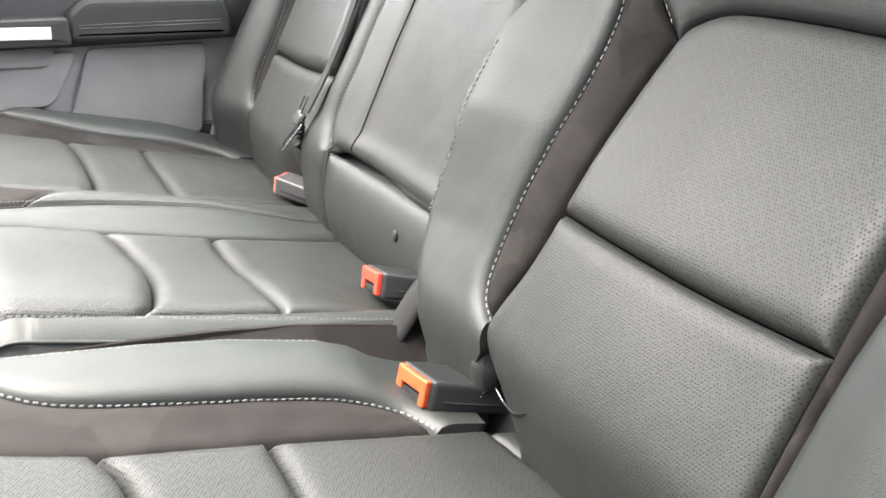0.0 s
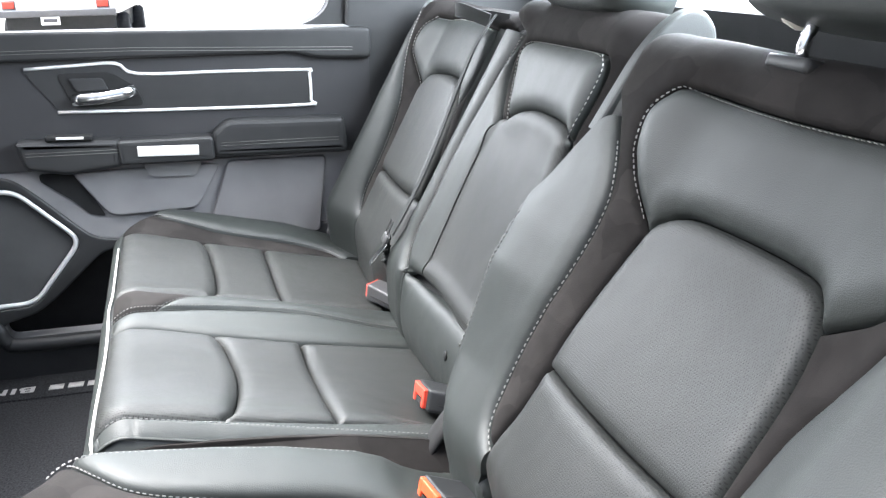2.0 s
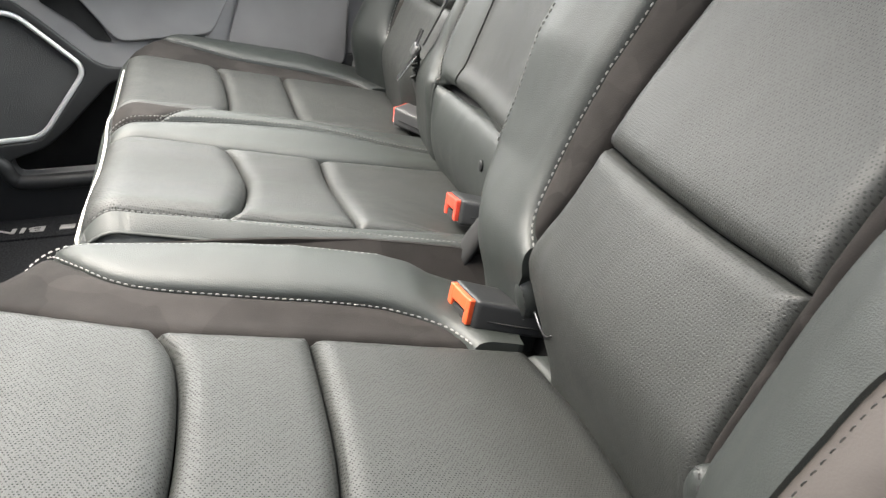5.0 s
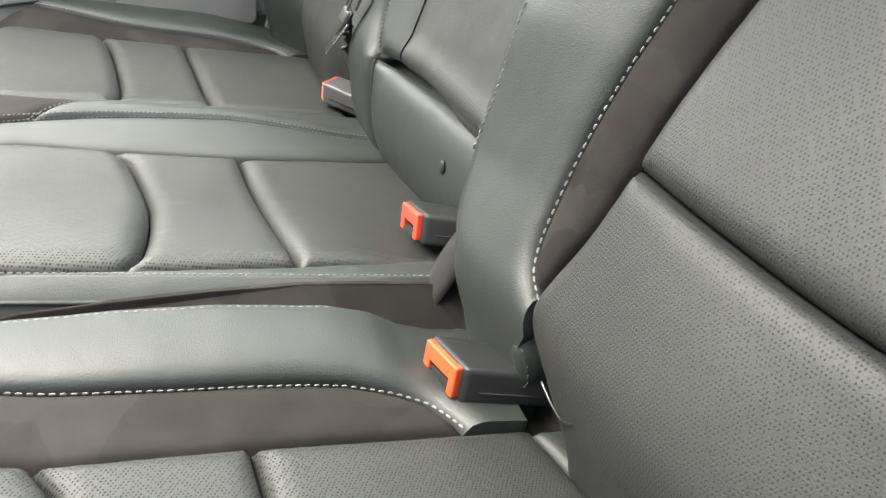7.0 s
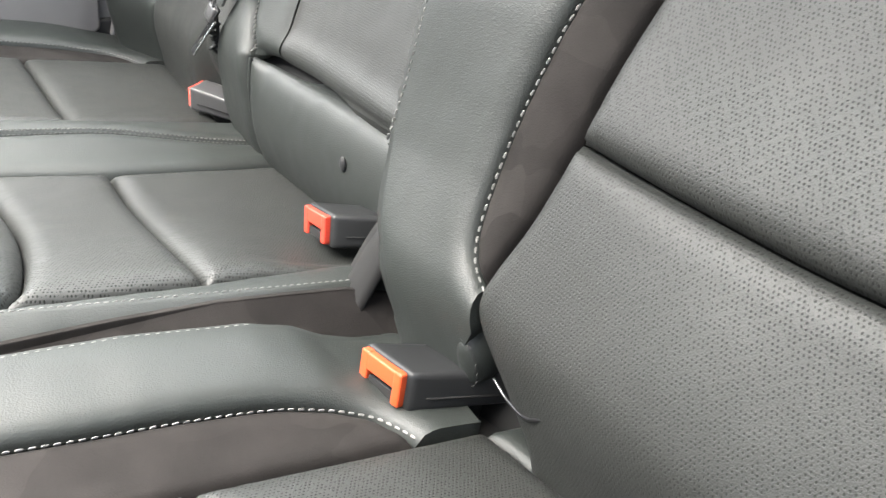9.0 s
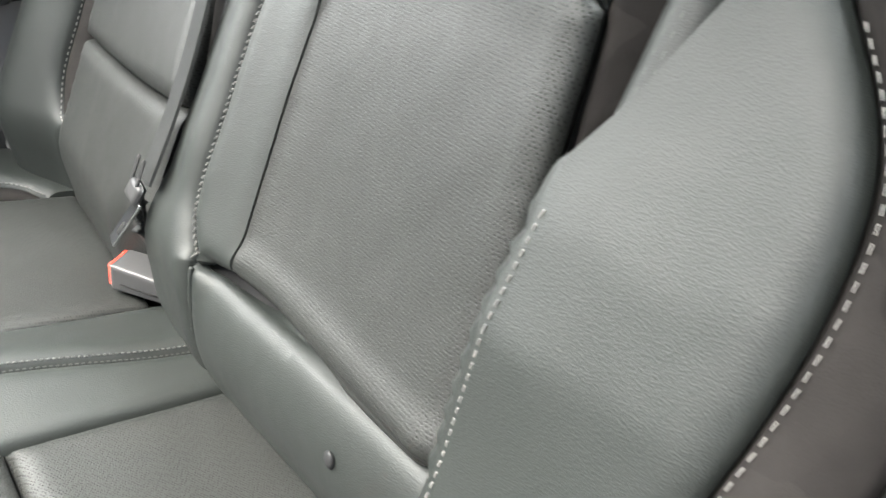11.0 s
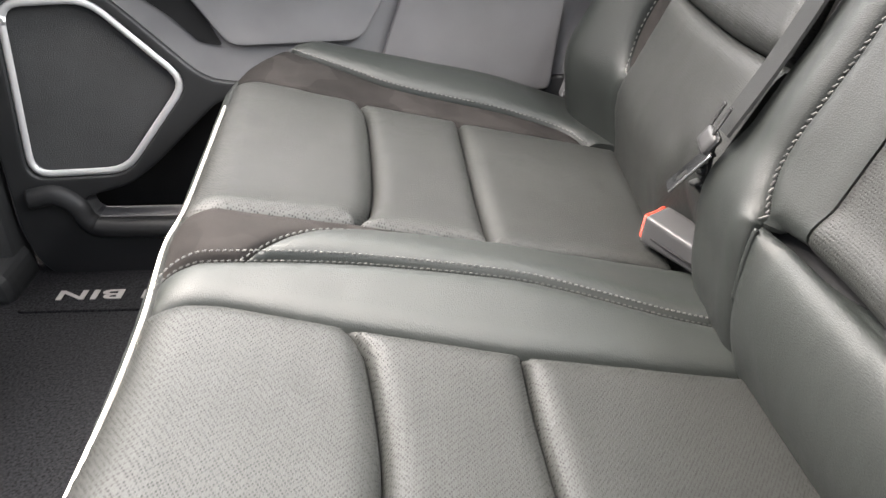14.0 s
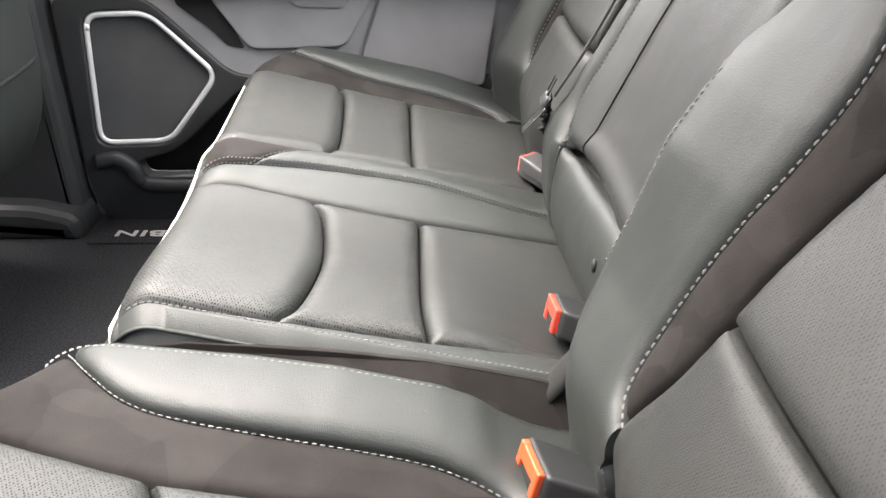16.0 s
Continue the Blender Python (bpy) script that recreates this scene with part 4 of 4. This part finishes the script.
# ---- buckles and belts ----
def buckle(m, label, button=ORANGE, lean=0.4, w=0.050, shell=HOUSING, deep=0.007):
    """Origin at the middle of the face; the body runs back along +x."""
    b = thing("seat_belt_buckle", label, "buckle", "seat belt buckles")
    hgt, ln = 0.030, 0.075
    skew = Matrix.Identity(4)
    skew[1][0] = -lean
    block("housing", (ln, w, hgt), skew @ pose(ln / 2 + 0.002, 0, 0), shell, b, "", 0.005, (0.9, 0.85))
    block("button", (deep, w - 0.008, 0.013), pose(0.0003, 0, 0.0060), button, b, "orange release button", 0.002)
    for s in (-1, 1):
        block("button_end", (deep, 0.008, 0.025), pose(0.0001, s * (w - 0.015) / 2, 0.0005), button, b, "orange release button", 0.002)
    block("slot", (0.004, w - 0.024, 0.007), pose(0.0006, 0, -0.0075), CORE, b, "black latch slot", 0.001)
    block("seam_line", (0.050, w + 0.0012, 0.0010), skew @ pose(ln * 0.52, 0, -0.004), CORE, b, "", 0)
    tube("stalk", [(ln, -lean * ln, -0.002), (ln + 0.03, -lean * ln, -0.010), (ln + 0.07, -lean * ln, -0.03)], 0.018, WEB, b, "black webbing stalk", 10, 0.25)
    b.matrix_world = m
    return b


buckle(pose(-0.108, 0.117, 0.387, 0, 14, 12), "black belt buckle with orange button on the single seat")
buckle(pose(-0.069, 0.329, 0.396, -8, 12, 2), "black belt buckle with orange button on the centre cushion", RED)
# this black shell is coloured grey to imitate sky reflected on it
buckle(pose(-0.062, 0.754, 0.388, 0, 10, -52), "belt buckle with red button beside the far seat, black shell greyed for reflected sky", RED, 0.0, 0.036, STEEL_GREY, 0.004)


def strap(name, pts, width, mat, parent, label="", side=(0, 1, 0), thick=0.0014):
    """Flat webbing along the points, its width along side."""
    bm = bmesh.new()
    P = [Vector(p) for p in pts]
    S = Vector(side).normalized()
    rows = []
    for i, p in enumerate(P):
        t = (P[min(i + 1, len(P) - 1)] - P[max(i - 1, 0)]).normalized()
        s = (S - t * S.dot(t)).normalized()
        n = t.cross(s) * thick
        rows.append([bm.verts.new(p + s * width * a / 2 + n * b) for a, b in ((-1, -1), (1, -1), (1, 1), (-1, 1))])
    for A, B in zip(rows, rows[1:]):
        for k in range(4):
            bm.faces.new((A[k], A[(k + 1) % 4], B[(k + 1) % 4], B[k]))
    bm.faces.new(rows[0][::-1])
    bm.faces.new(rows[-1])
    bmesh.ops.recalc_face_normals(bm, faces=bm.faces)
    return part(name, bm, mat, parent, label, False)


belt = thing("seat_belt", "dark grey seat belt lying against the far backrest", "seat belt")
strap("webbing", curve([(0.155, 0.735, 0.845), (0.112, 0.715, 0.79), (0.042, 0.690, 0.645), (0.002, 0.682, 0.570), (-0.036, 0.676, 0.510)], 6), 0.045, WEB, belt, "", (0.16, 1, -0.14))
strap("webbing", curve([(-0.042, 0.674, 0.500), (-0.044, 0.676, 0.46), (-0.042, 0.680, 0.42), (-0.034, 0.686, 0.36)], 5), 0.003, CORE, belt, "thin trailing webbing edge", (1, 0.2, 0))
for k in range(7):
    q = k / 6
    block("bunched_webbing", (0.012 - 0.004 * q, 0.010, 0.0042), pose(-0.047 + 0.003 * math.sin(2.2 * k), 0.678 + 0.004 * q, 0.494 - 0.0062 * k, 12 * (-1) ** k, 16 * (-1) ** k, 20), WEB, belt, "crumpled dark webbing" if k == 0 else "", 0.0018, None, 2)
loop = strap("loop", curve([(0.150, 0.735, 0.842), (0.115, 0.775, 0.858), (0.110, 0.795, 0.858), (0.135, 0.79, 0.850), (0.18, 0.72, 0.842)], 6), 0.022, WEB, belt, "dark webbing loop", (0, 0, 1))
tongue = block("tongue", (0.010, 0.022, 0.020), pose(-0.047, 0.671, 0.505, 20, 28, 10), STEEL_GREY, belt, "grey plastic belt tongue", 0.006, (0.8, 0.9))
for d in (-0.008, 0.006):
    block("guide", (0.003, 0.003, 0.026), pose(-0.042, 0.671 + d, 0.524, 8, 24, 0), STEEL_GREY, tongue, "grey slot guide", 0.002)
plate = block("plate", (0.0026, 0.015, 0.046), pose(-0.062, 0.668, 0.481, 12, 38, 0), CHROME, tongue, "chrome latch plate", 0.001)
block("plate_slot", (0.0032, 0.006, 0.012), pose(-0.066, 0.667, 0.476, 12, 38, 0), CORE, tongue, "dark slot in the plate", 0.001)

# black hinge covers between the two seats
for y, d in ((0.222, 0.0), (0.243, 0.014)):
    h = thing("hinge_cover", "black plastic hinge cover between the seats", "trim", "hinge covers")
    tube("cover", curve([(-0.165 + d, y, 0.275), (-0.10 + d, y, 0.360), (-0.06 + d, y, 0.415), (-0.02 + d, y, 0.455), (0.03 + d, y, 0.54)], 6), 0.008, CORE, h, "", 8, 2.2, (0, 1, 0))
    stitches("stitching", [(q, 0.0) for q in np.linspace(0, 1, 40)], lambda u, v, o: np.stack([-0.115 + d + 0.15 * u, np.full(len(u), y - 0.0085) + v - o, 0.345 + 0.195 * u], 1), h, MID_THREAD, off=0.0, long=0.02, gap=0.012)

# ---- far door ----
Y = 1.17
door = thing("door_1", "dark grey closed rear door with speaker, armrest and silver trim", "door", "", "structure")
at_door = lambda base: (lambda a, b, w: Vector((a, base - w, b)))


def rounded(pts, r=0.012, n=4):
    """Rounds the corners of an outline."""
    out = []
    m = len(pts)
    for i in range(m):
        p, a, b = (Vector(pts[k % m]) for k in (i, i - 1, i + 1))
        ra = min(r, (a - p).length * 0.45)
        rb = min(r, (b - p).length * 0.45)
        s, e = p + (a - p).normalized() * ra, p + (b - p).normalized() * rb
        for k in range(n + 1):
            t = k / n
            out.append(tuple(s * (1 - t) ** 2 + p * 2 * t * (1 - t) + e * t * t))
    return out


def frame_bar(name, pts, r, mat, parent, label="", base=Y, out=0.006, closed=True, flat=0.6):
    P = [(a, base - out, b) for a, b in pts]
    if closed:
        P = P + P[:2]
    return tube(name, P, r, mat, parent, label, 8, flat, (0, 1, 0))


spk = rounded([(-0.826, 0.512), (-0.712, 0.515), (-0.601, 0.402), (-0.706, 0.274), (-0.842, 0.270)], 0.028)
pocket = rounded([(-0.778, 0.232), (-0.705, 0.252), (-0.665, 0.280), (-0.563, 0.372), (-0.50, 0.385), (-0.26, 0.385), (-0.26, 0.196), (-0.772, 0.198)], 0.016)
shell_out = [(-0.885, 0.18), (-0.868, 0.12), (-0.82, 0.085), (0.02, 0.085), (0.02, 0.815), (-0.885, 0.825)]
slab("door_panel", rounded(shell_out, 0.02), at_door(Y + 0.035), 0.035, PANEL, door, "dark grey grained door panel", 0.004, [spk, pocket])
lower = rounded([(-0.884, 0.545), (-0.72, 0.545), (-0.680, 0.512), (-0.575, 0.405), (-0.52, 0.398), (0.015, 0.398), (0.015, 0.09), (-0.82, 0.09), (-0.864, 0.12), (-0.880, 0.18)], 0.03)
slab("lower_panel", lower, at_door(Y), 0.008, BLACK, door, "black lower door panel", 0.006, [rounded([(a * 1.0 + (a + 0.72) * 0.05, b + (b - 0.39) * 0.05) for a, b in spk], 0.004), pocket], 3)
slab("pocket_back", rounded([(-0.80, 0.15), (-0.80, 0.40), (-0.24, 0.40), (-0.24, 0.15)], 0.01), at_door(Y + 0.075), 0.008, CORE, door, "black door pocket", 0)
lip = curve([(-0.852, 0.246), (-0.815, 0.252), (-0.788, 0.235), (-0.775, 0.208), (-0.745, 0.197), (-0.60, 0.195), (-0.30, 0.195)], 8)
tube("pocket_lip", [(a, Y - 0.010, b - 0.012) for a, b in lip], 0.016, BLACK, door, "rounded black pocket lip", 10, 0.9, (0, 1, 0))
slab("speaker_grille", spk, at_door(Y + 0.03), 0.022, MESHY, door, "black speaker mesh", 0.001)
frame_bar("speaker_frame", spk, 0.0055, SILVER, door, "satin silver speaker surround", Y, 0.003)
slab("upper_panel", rounded([(-0.884, 0.552), (0.016, 0.552), (0.016, 0.78), (-0.884, 0.78)], 0.008), at_door(Y), 0.0035, DPANEL, door, "charcoal upper door panel", 0.001)
top = [(-0.90, 0.83), (-0.90, 0.765), (-0.70, 0.768), (-0.14, 0.765), (-0.09, 0.752), (0.02, 0.748), (0.02, 0.81)]
slab("top_roll", rounded(top, 0.012), at_door(Y), 0.022, BLACK, door, "stitched dark leather top roll", 0.010, (), 4)
for zz in (0.784, 0.778):
    tube("stitching", [(-0.88, Y - 0.0225, zz + 0.006), (-0.45, Y - 0.0225, zz + 0.003), (-0.02, Y - 0.0225, zz - 0.012)], 0.0006, GREY_THREAD, door, "", 5)
bez = rounded([(-0.660, 0.752), (-0.487, 0.756), (-0.445, 0.734), (-0.112, 0.727), (-0.112, 0.656), (-0.600, 0.665)], 0.012)
slab("trim_field", bez, at_door(Y), 0.0065, BLACK, door, "black trim field", 0.001)
upper = [(-0.655, 0.752), (-0.56, 0.756), (-0.487, 0.757), (-0.447, 0.735), (-0.28, 0.732), (-0.118, 0.728), (-0.110, 0.720), (-0.110, 0.665), (-0.118, 0.656), (-0.36, 0.660), (-0.605, 0.667)]
tube("silver_trim", [(a, Y - 0.007, b) for a, b in curve(upper, 4)], 0.0034, SILVER, door, "satin silver trim line", 8, 0.7, (0, 1, 0))
slab("handle_bowl", rounded([(-0.600, 0.742), (-0.500, 0.742), (-0.455, 0.712), (-0.440, 0.672), (-0.575, 0.674)], 0.014), at_door(Y), 0.0085, CORE, door, "black handle bowl", 0.002)
lever = [(-0.572, Y - 0.016, 0.690), (-0.555, Y - 0.024, 0.692), (-0.52, Y - 0.028, 0.694), (-0.48, Y - 0.026, 0.699), (-0.455, Y - 0.020, 0.706)]
tube("door_handle", lever, 0.012, CHROME, door, "chrome door lever", 12, 0.75, (0, 1, 0))
slab("lock_button", rounded([(-0.578, 0.732), (-0.515, 0.730), (-0.505, 0.706), (-0.565, 0.706)], 0.006), at_door(Y - 0.007), 0.005, BLACK, door, "black lock button", 0.002)
slab("armrest_front", rounded([(-0.690, 0.618), (-0.495, 0.612), (-0.495, 0.556), (-0.60, 0.546), (-0.675, 0.560)], 0.012), at_door(Y), 0.042, BLACK, door, "black padded armrest", 0.014, (), 4)
slab("armrest_rear", rounded([(-0.318, 0.612), (-0.285, 0.638), (-0.045, 0.632), (-0.04, 0.556), (-0.318, 0.562)], 0.014), at_door(Y), 0.042, BLACK, door, "black padded armrest", 0.016, (), 4)
slab("armrest_grip", rounded([(-0.500, 0.610), (-0.315, 0.608), (-0.315, 0.558), (-0.500, 0.560)], 0.010), at_door(Y), 0.047, BLACK, door, "black pull grip", 0.010, (), 3)
block("grip_plate", (0.118, 0.004, 0.021), pose(-0.404, Y - 0.048, 0.585, 0, 2, 0), SILVER, door, "silver grip plate", 0.0025)
for a0, a1, zz in ((-0.67, -0.50, 0.592), (-0.30, -0.06, 0.590)):
    for d in (-0.003, 0.003):
        tube("stitching", [(a0, Y - 0.0424, zz + d), (a1, Y - 0.0424, zz - 0.002 + d)], 0.0006, GREY_THREAD, door, "", 5)
switch = block("window_switch", (0.086, 0.024, 0.010), pose(-0.588, Y - 0.03, 0.620, 0, 2, 0), CORE, door, "black window switch", 0.003)
block("switch_strip", (0.050, 0.003, 0.005), pose(-0.585, Y - 0.0435, 0.621, 0, 2, 0), SILVER, switch, "thin silver switch edge", 0.001)
slab("lower_pad", rounded([(-0.292, 0.548), (-0.086, 0.546), (-0.108, 0.380), (-0.352, 0.380)], 0.012), at_door(Y), 0.012, GREY, door, "grey grained lower pad", 0.005, (), 3)
slab("map_pad", rounded([(-0.60, 0.545), (-0.305, 0.545), (-0.36, 0.452), (-0.535, 0.448)], 0.02), at_door(Y), 0.010, PANEL, door, "grey lower door pad", 0.006, (), 3)
slab("flap", rounded([(-0.462, 0.556), (-0.340, 0.556), (-0.357, 0.523), (-0.445, 0.525)], 0.010), at_door(Y - 0.010), 0.006, PANEL, door, "grey flap under the grip", 0.003)

# no recess is cut: a thin black sheet stands in for its shade
slab("hollow", rounded([(-0.66, 0.545), (-0.60, 0.545), (-0.565, 0.492), (-0.545, 0.449), (-0.575, 0.455), (-0.605, 0.487), (-0.66, 0.53)], 0.006), at_door(Y), 0.003, CORE, door, "black sheet for the shade in the hollow beside the pad", 0)
# unseen backing, added against a light leak between door and pillar
slab("leak_blocker", [(-1.6, -0.05), (0.6, -0.05), (0.6, 0.79), (-1.6, 0.79)], at_door(Y + 0.15), 0.03, BLACK, door, "unseen slab added to stop light leaking past the door", 0)

win = thing("window_1", "clear closed rear door window", "window", "", "structure")
slab("pane", [(-0.98, 0.80), (-0.03, 0.80), (-0.03, 1.22), (-0.98, 1.22)], at_door(Y + 0.06), 0.004, GLASS, win, "clear glass", 0).visible_shadow = False
slab("window_frame", [(-1.00, 0.78), (0.06, 0.78), (0.06, 1.30), (-1.00, 1.30)], at_door(Y + 0.075), 0.06, BLACK, win, "black window frame", 0.004,
     [rounded([(-0.96, 0.812), (-0.13, 0.812), (-0.065, 0.84), (-0.05, 0.90), (-0.10, 1.22), (-0.96, 1.22)], 0.03)])

# ---- shell of the cab ----
pillar = thing("wall_pillar", "dark grey plastic pillar trim between the doors", "pillar", "", "structure")
slab("pillar_trim", rounded([(-1.15, 0.10), (-0.885, 0.10), (-0.895, 0.45), (-0.90, 1.30), (-1.10, 1.30)], 0.02), at_door(Y + 0.02), 0.07, BLACK, pillar, "", 0.025, (), 4)
slab("pillar_foot", rounded([(-1.40, 0.10), (-0.87, 0.10), (-0.88, 0.155), (-0.96, 0.175), (-1.40, 0.19)], 0.02), at_door(Y), 0.10, BLACK, pillar, "", 0.03, (), 4)
rear_pillar = thing("wall_rear_pillar", "dark grey plastic rear pillar trim", "pillar", "", "structure")
slab("pillar_trim", rounded([(-0.035, 0.10), (0.60, 0.10), (0.60, 1.30), (0.01, 1.30), (-0.03, 0.80)], 0.01), at_door(Y + 0.045), 0.045, BLACK, rear_pillar, "", 0.008, (), 3)
slab("grey_trim", rounded([(-0.047, 0.51), (-0.096, 0.372), (-0.050, 0.362), (-0.052, 0.44)], 0.004), at_door(Y), 0.03, GREY, rear_pillar, "grey trim strip", 0.004)

back_wall = thing("wall_back", "black fabric cab back wall with a bright window", "wall", "", "structure")
at_back = lambda a, b, w: Vector((0.42 - w, a, b))
slab("back_panel", [(-0.45, 0.10), (1.25, 0.10), (1.25, 1.35), (-0.45, 1.35)], at_back, 0.04, CORE, back_wall, "black fabric panel", 0, [rounded([(-0.25, 0.865), (1.05, 0.865), (1.0, 1.22), (-0.20, 1.22)], 0.04)])
slab("pane", [(-0.27, 0.85), (1.07, 0.85), (1.07, 1.24), (-0.27, 1.24)], lambda a, b, w: Vector((0.44 - w, a, b)), 0.004, GLASS, back_wall, "clear glass", 0).visible_shadow = False

# out of view; the hole is added so light from above reaches the cushions
roof = tagged(slab("ceiling", [(-2.0, -0.42), (0.46, -0.42), (0.46, 1.25), (-2.0, 1.25)], lambda a, b, w: Vector((a, b, 1.33 + w)), 0.05, LINER, None, "", 0, [rounded([(-1.10, -0.28), (-0.30, -0.28), (-0.30, 0.93), (-1.10, 0.93)], 0.08)]), "unseen grey headliner with an added opening for top light", "ceiling", "", "structure")
floor = tagged(slab("floor", [(-2.2, -0.42), (0.46, -0.42), (0.46, 1.25), (-2.2, 1.25)], lambda a, b, w: Vector((a, b, 0.05 + w)), 0.06, CARPET, None, "", 0.01), "black carpet floor mat", "floor", "", "structure")
sill = tagged(slab("storage_lid", rounded([(-0.86, 1.05), (-0.35, 1.05), (-0.35, 1.125), (-0.86, 1.125)], 0.01), lambda a, b, w: Vector((a, b, 0.108 + w)), 0.006, CARPET, None, "", 0.002), "black storage lid with pale lettering bars beside the door", "lid")
for x0, w in ((-0.692, 0.028), (-0.655, 0.030), (-0.617, 0.028)):
    block("lettering_bar", (w, 0.022, 0.001), pose(x0 + w / 2, 1.087, 0.1147), THREAD, sill, "pale lettering bar", 0)

words = bpy.data.curves.new("lettering", "FONT")
words.body, words.size, words.extrude, words.space_character = "BIN", 0.034, 0.0005, 1.08
words.offset = 0.0007
words.materials.append(THREAD)
lettering = new("lettering", words)
lettering.matrix_world = pose(-0.717, 1.099, 0.1150, 0, 0, 180) @ Matrix.Diagonal((1.75, 1, 1, 1))
lettering.parent = sill
lettering["label"] = "pale raised lettering"

# front passenger seat
side_wall = thing("wall_near_blocker", "unseen dark walls beside the open door, added to block light", "wall", "", "structure")
# two unseen walls, added to hold side light off the seats
slab("quarter_blocker", [(-0.02, 0.05), (0.46, 0.05), (0.46, 1.38), (0.06, 1.38), (0.02, 0.9)], lambda a, b, w: Vector((a, -0.50 - w, b)), 0.05, BLACK, side_wall, "unseen black panel added to cut side light", 0)
slab("post_blocker", [(-1.15, 0.05), (-0.98, 0.05), (-0.98, 1.38), (-1.15, 1.38)], lambda a, b, w: Vector((a, -0.50 - w, b)), 0.05, BLACK, side_wall, "unseen black upright added to cut side light", 0)


front = thing("front_seat", "black leather front seat seen from behind", "car seat")
def front_seat():
    prof = curve([(-0.81, 0.80), (-0.826, 0.66), (-0.838, 0.56), (-0.842, 0.46), (-0.862, 0.37), (-0.92, 0.29), (-1.05, 0.255), (-1.12, 0.32), (-1.11, 0.55), (-1.06, 0.84), (-0.93, 0.88), (-0.81, 0.80)], 5)[:-1]
    back = slab("backrest", prof, lambda a, b, w: Vector((a, 0.56 + w, b)), 0.46, LEATHER, front, "black leather backrest", 0.045, (), 6)
    for p in back.data.polygons:
        p.use_smooth = True
    line = [(-0.865, 1.015, 0.50), (-0.850, 1.0, 0.490), (-0.840, 0.96, 0.480), (-0.838, 0.80, 0.475), (-0.838, 0.62, 0.475)]
    tube("seam", curve(line, 5), 0.004, CORE, front, "dark seam", 6)
    block("base", (0.42, 0.44, 0.14), pose(-1.22, 0.79, 0.18), BLACK, front, "black seat base", 0.04)


front_seat()

# ---- outside ----
def parked_truck():
    """The tail of a box truck that stands across the yard."""
    t = thing("parked_truck", "white parked truck on the pale yard", "truck")
    y = 14.0
    body = block("body", (1.82, 4.6, 1.75), pose(-2.69, y + 2.3, 1.145), WHITE, t, "white truck body", 0.03)
    block("bumper", (1.70, 0.10, 0.10), pose(-2.69, y - 0.03, 0.29), SHIELD, body, "grey rear bumper", 0.02)
    block("underside", (1.60, 4.2, 0.34), pose(-2.69, y + 2.35, 0.10), BLACK, t, "black chassis", 0.03)
    plate = block("number_plate", (0.27, 0.012, 0.13), pose(-2.795, y - 0.05, 0.185), WHITE, t, "white plate with a plain bar", 0.004)
    block("plate_bar", (0.20, 0.004, 0.05), pose(-2.795, y - 0.058, 0.185), SHIELD, plate, "grey bar", 0)
    for x in (-3.36, -2.02):
        lamp = block("tail_lamp", (0.16, 0.03, 0.10), pose(x, y - 0.012, 0.42), RED, t, "red tail lamp", 0.01)
        block("lamp_frame", (0.19, 0.016, 0.13), pose(x, y - 0.004, 0.42), SHIELD, lamp, "grey lamp frame", 0.006)
    for x in (-3.42, -1.88):
        for d in (0.75, 3.6):
            bm = bmesh.new()
            bmesh.ops.create_cone(bm, cap_ends=True, segments=28, radius1=0.42, radius2=0.42, depth=0.30)
            bmesh.ops.bevel(bm, geom=bm.edges[:], offset=0.03, segments=2, affect="EDGES")
            bm.transform(pose(x, y + d, -0.175, 0, 90, 0))
            tyre = part("tyre", bm, CORE, t, "black tyre")
            bm = bmesh.new()
            bmesh.ops.create_cone(bm, cap_ends=True, segments=20, radius1=0.22, radius2=0.22, depth=0.32)
            bm.transform(pose(x, y + d, -0.175, 0, 90, 0))
            part("rim", bm, BLACK, tyre, "dark rim")


parked_truck()

ground = tagged(slab("ground", [(-300, -300), (300, -300), (300, 300), (-300, 300)], lambda a, b, w: Vector((a, b, -0.60 + w)), 0.02, ASPHALT, None, "", 0), "pale concrete yard", "ground", "", "structure")
